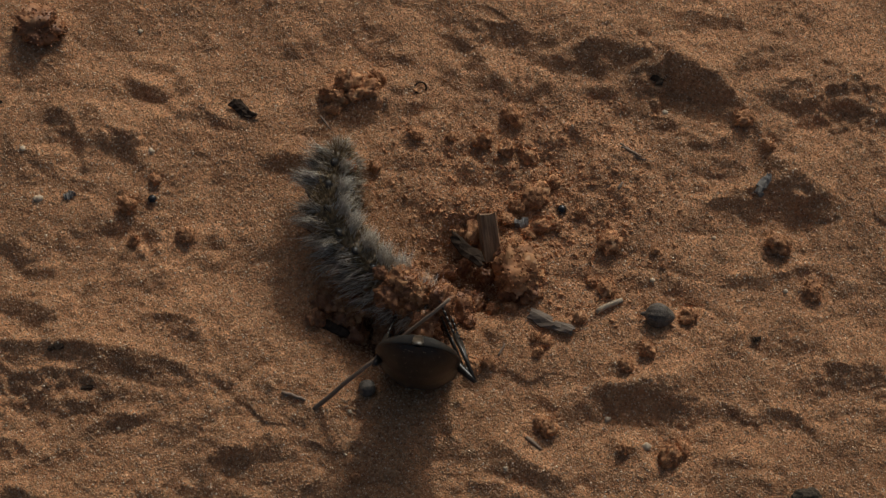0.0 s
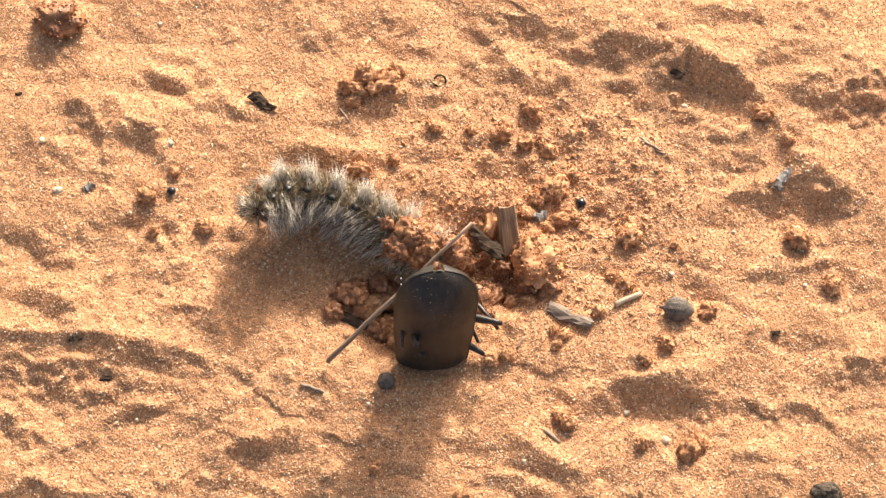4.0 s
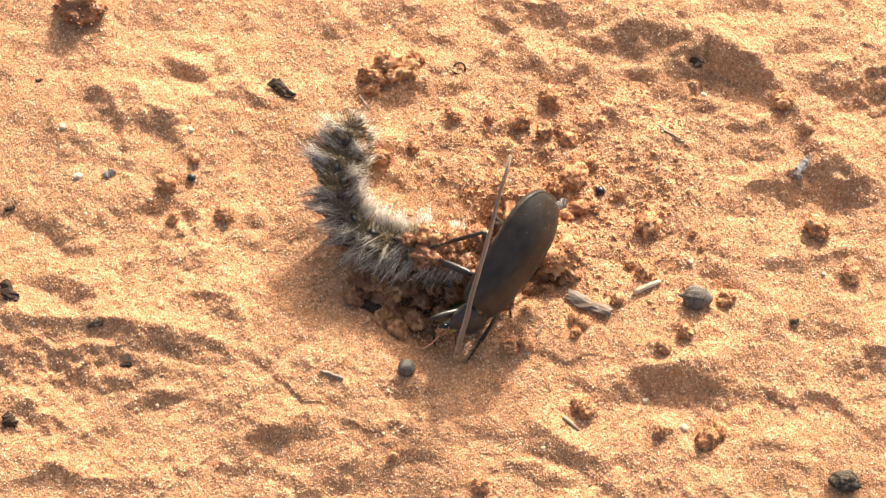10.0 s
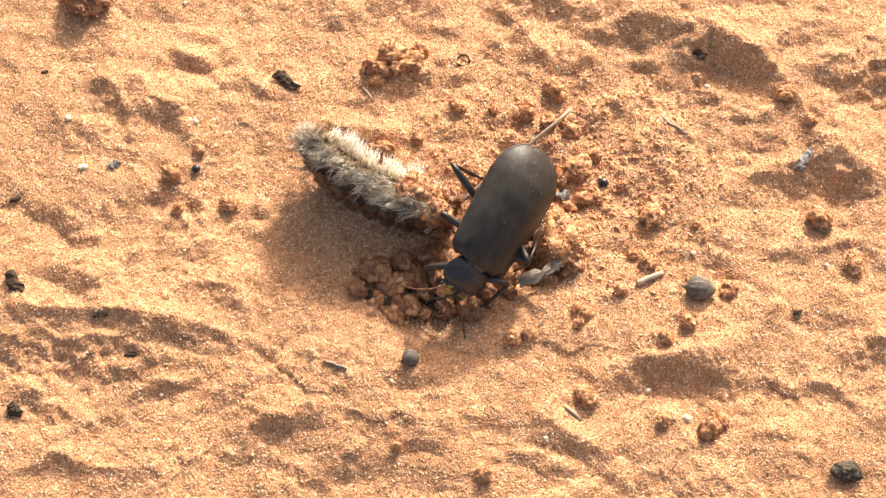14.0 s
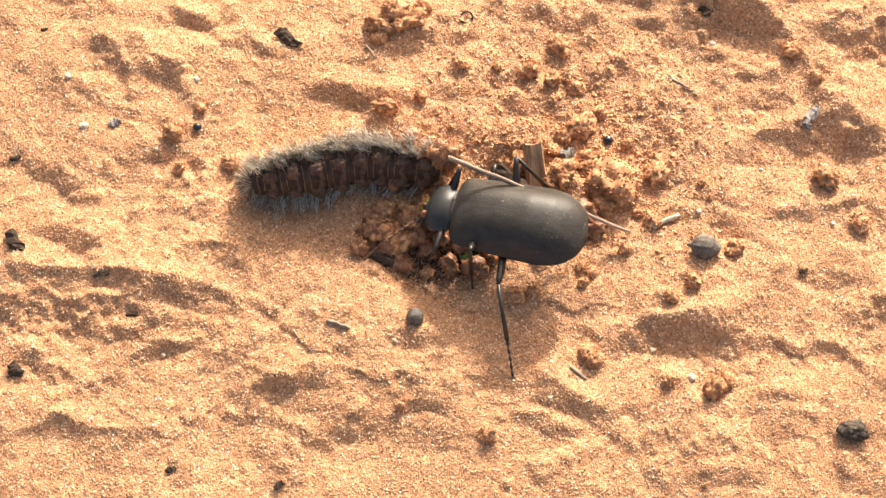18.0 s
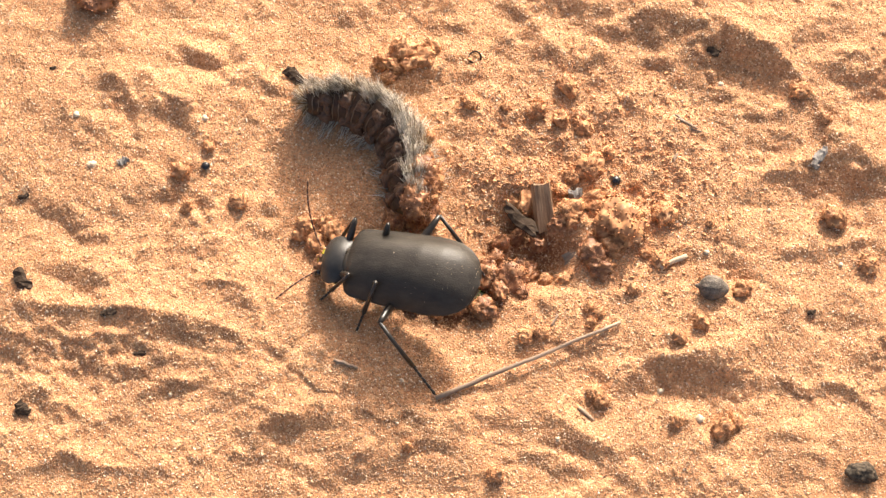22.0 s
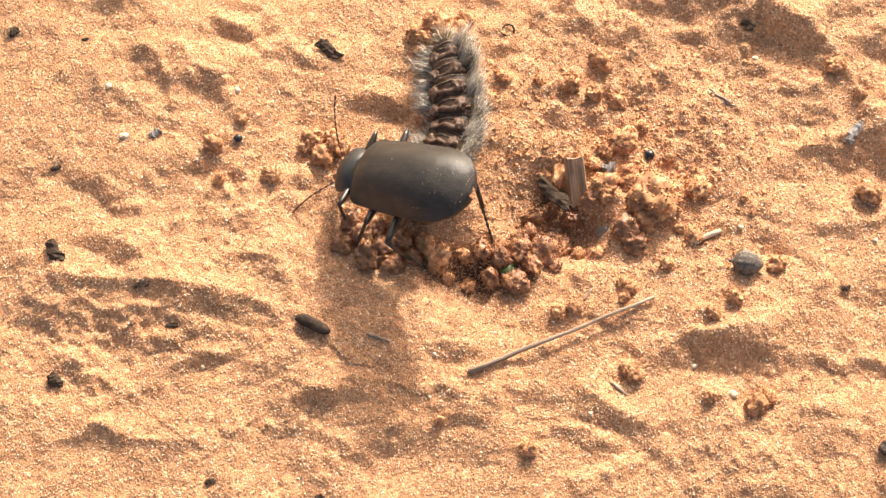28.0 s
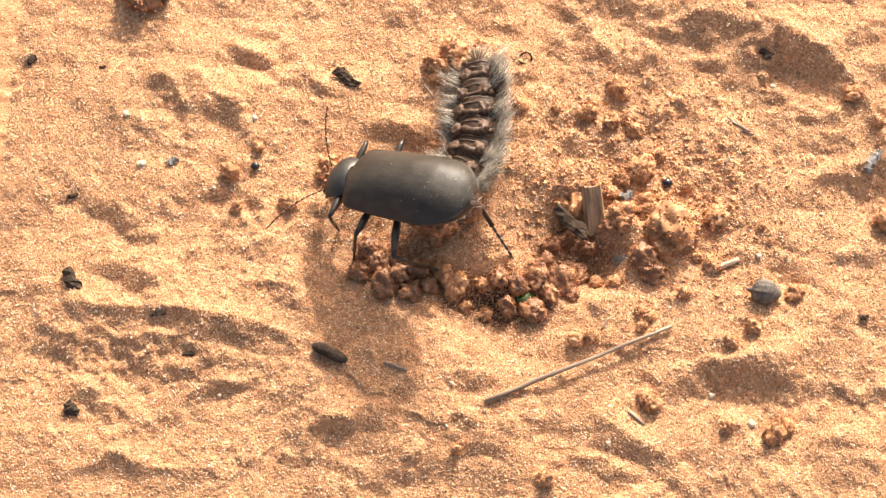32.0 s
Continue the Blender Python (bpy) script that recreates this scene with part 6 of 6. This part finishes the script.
        size = (2.3, 2.1, 2.0, 1.7, 2.4, 2.0, 2.2, 1.9, 1.8)[n]
        ob.scale = (size,) * 3
        a, b = (pose(x * MM, y * MM, (floor_at(x, y, 1.2) + 0.3 * size) * MM, 0, 0, 50 * n) for x, y in (was, now))
        walk(ob, [(0, a), (25.4, a), (27.5, b), (32, b)])
    for ob, size, was, now in zip(mound, (4.0, 2.4, 2.0, 2.2, 1.7, 2.0),
        ((19.1, -0.8), (18.0, -3.4), (20.6, -4.4), (18.0, 2.0), (21.0, 1.2), (16.9, -1.0)),
        ((27.2, 2.2), (22.4, -3.0), (23.4, -5.6), (18.6, 4.6), (23.4, 5.8), (25.4, -1.8))):
        ob.scale = (size, size * 1.1, size * 0.95)
        a, b = (pose(x * MM, y * MM, (floor_at(x, y, 1.2) + 0.3 * size) * MM, 0, 0, turn) for (x, y), turn in ((was, 30), (now, 75)))
        walk(ob, [(0, a), (14.5, a), (16.5, b), (32, b)])
    for n, (ob, size) in enumerate(zip(pushed, (2.2, 1.7, 1.9, 1.3, 1.5))):
        ob.scale = (size,) * 3
        a = n * 2.4
        lift = {19.0: 3, 20.0: 9, 20.5: 8, 21.0: 4}
        walk(ob, [(t, pose((x + 2.6 * math.cos(a)) * MM, (y + 2.2 * math.sin(a)) * MM, (floor_at(x + 2.6 * math.cos(a), y + 2.2 * math.sin(a), 1.2) + 0.3 * size + lift.get(t, 0)) * MM, 0, 0, 40 * n + 15 * math.sin(t))) for t, x, y in (
            (0.0, -2.2, -11.5),
            (9.0, -8.0, -12.4),
            (16.5, -10.1, -8.7),
            (18.0, -9.8, -3.7),
            (19.0, -12.0, -1.1),
            (20.0, -10.0, 9.6),
            (20.5, -10.6, 9.4),
            (21.0, -14.9, 8.8),
            (21.5, -24.7, 1.1),
            (22.0, -24.7, 0.9),
            (23.0, -23.1, 3.5),
            (24.0, -24.5, 4.0),
            (25.0, -23.7, 6.8),
            (27.5, -29.8, 11.7),
            (28.0, -29.7, 12.0),
            (30.0, -29.7, 12.0),
            (32.0, -29.7, 12.3),
        )])


motions()
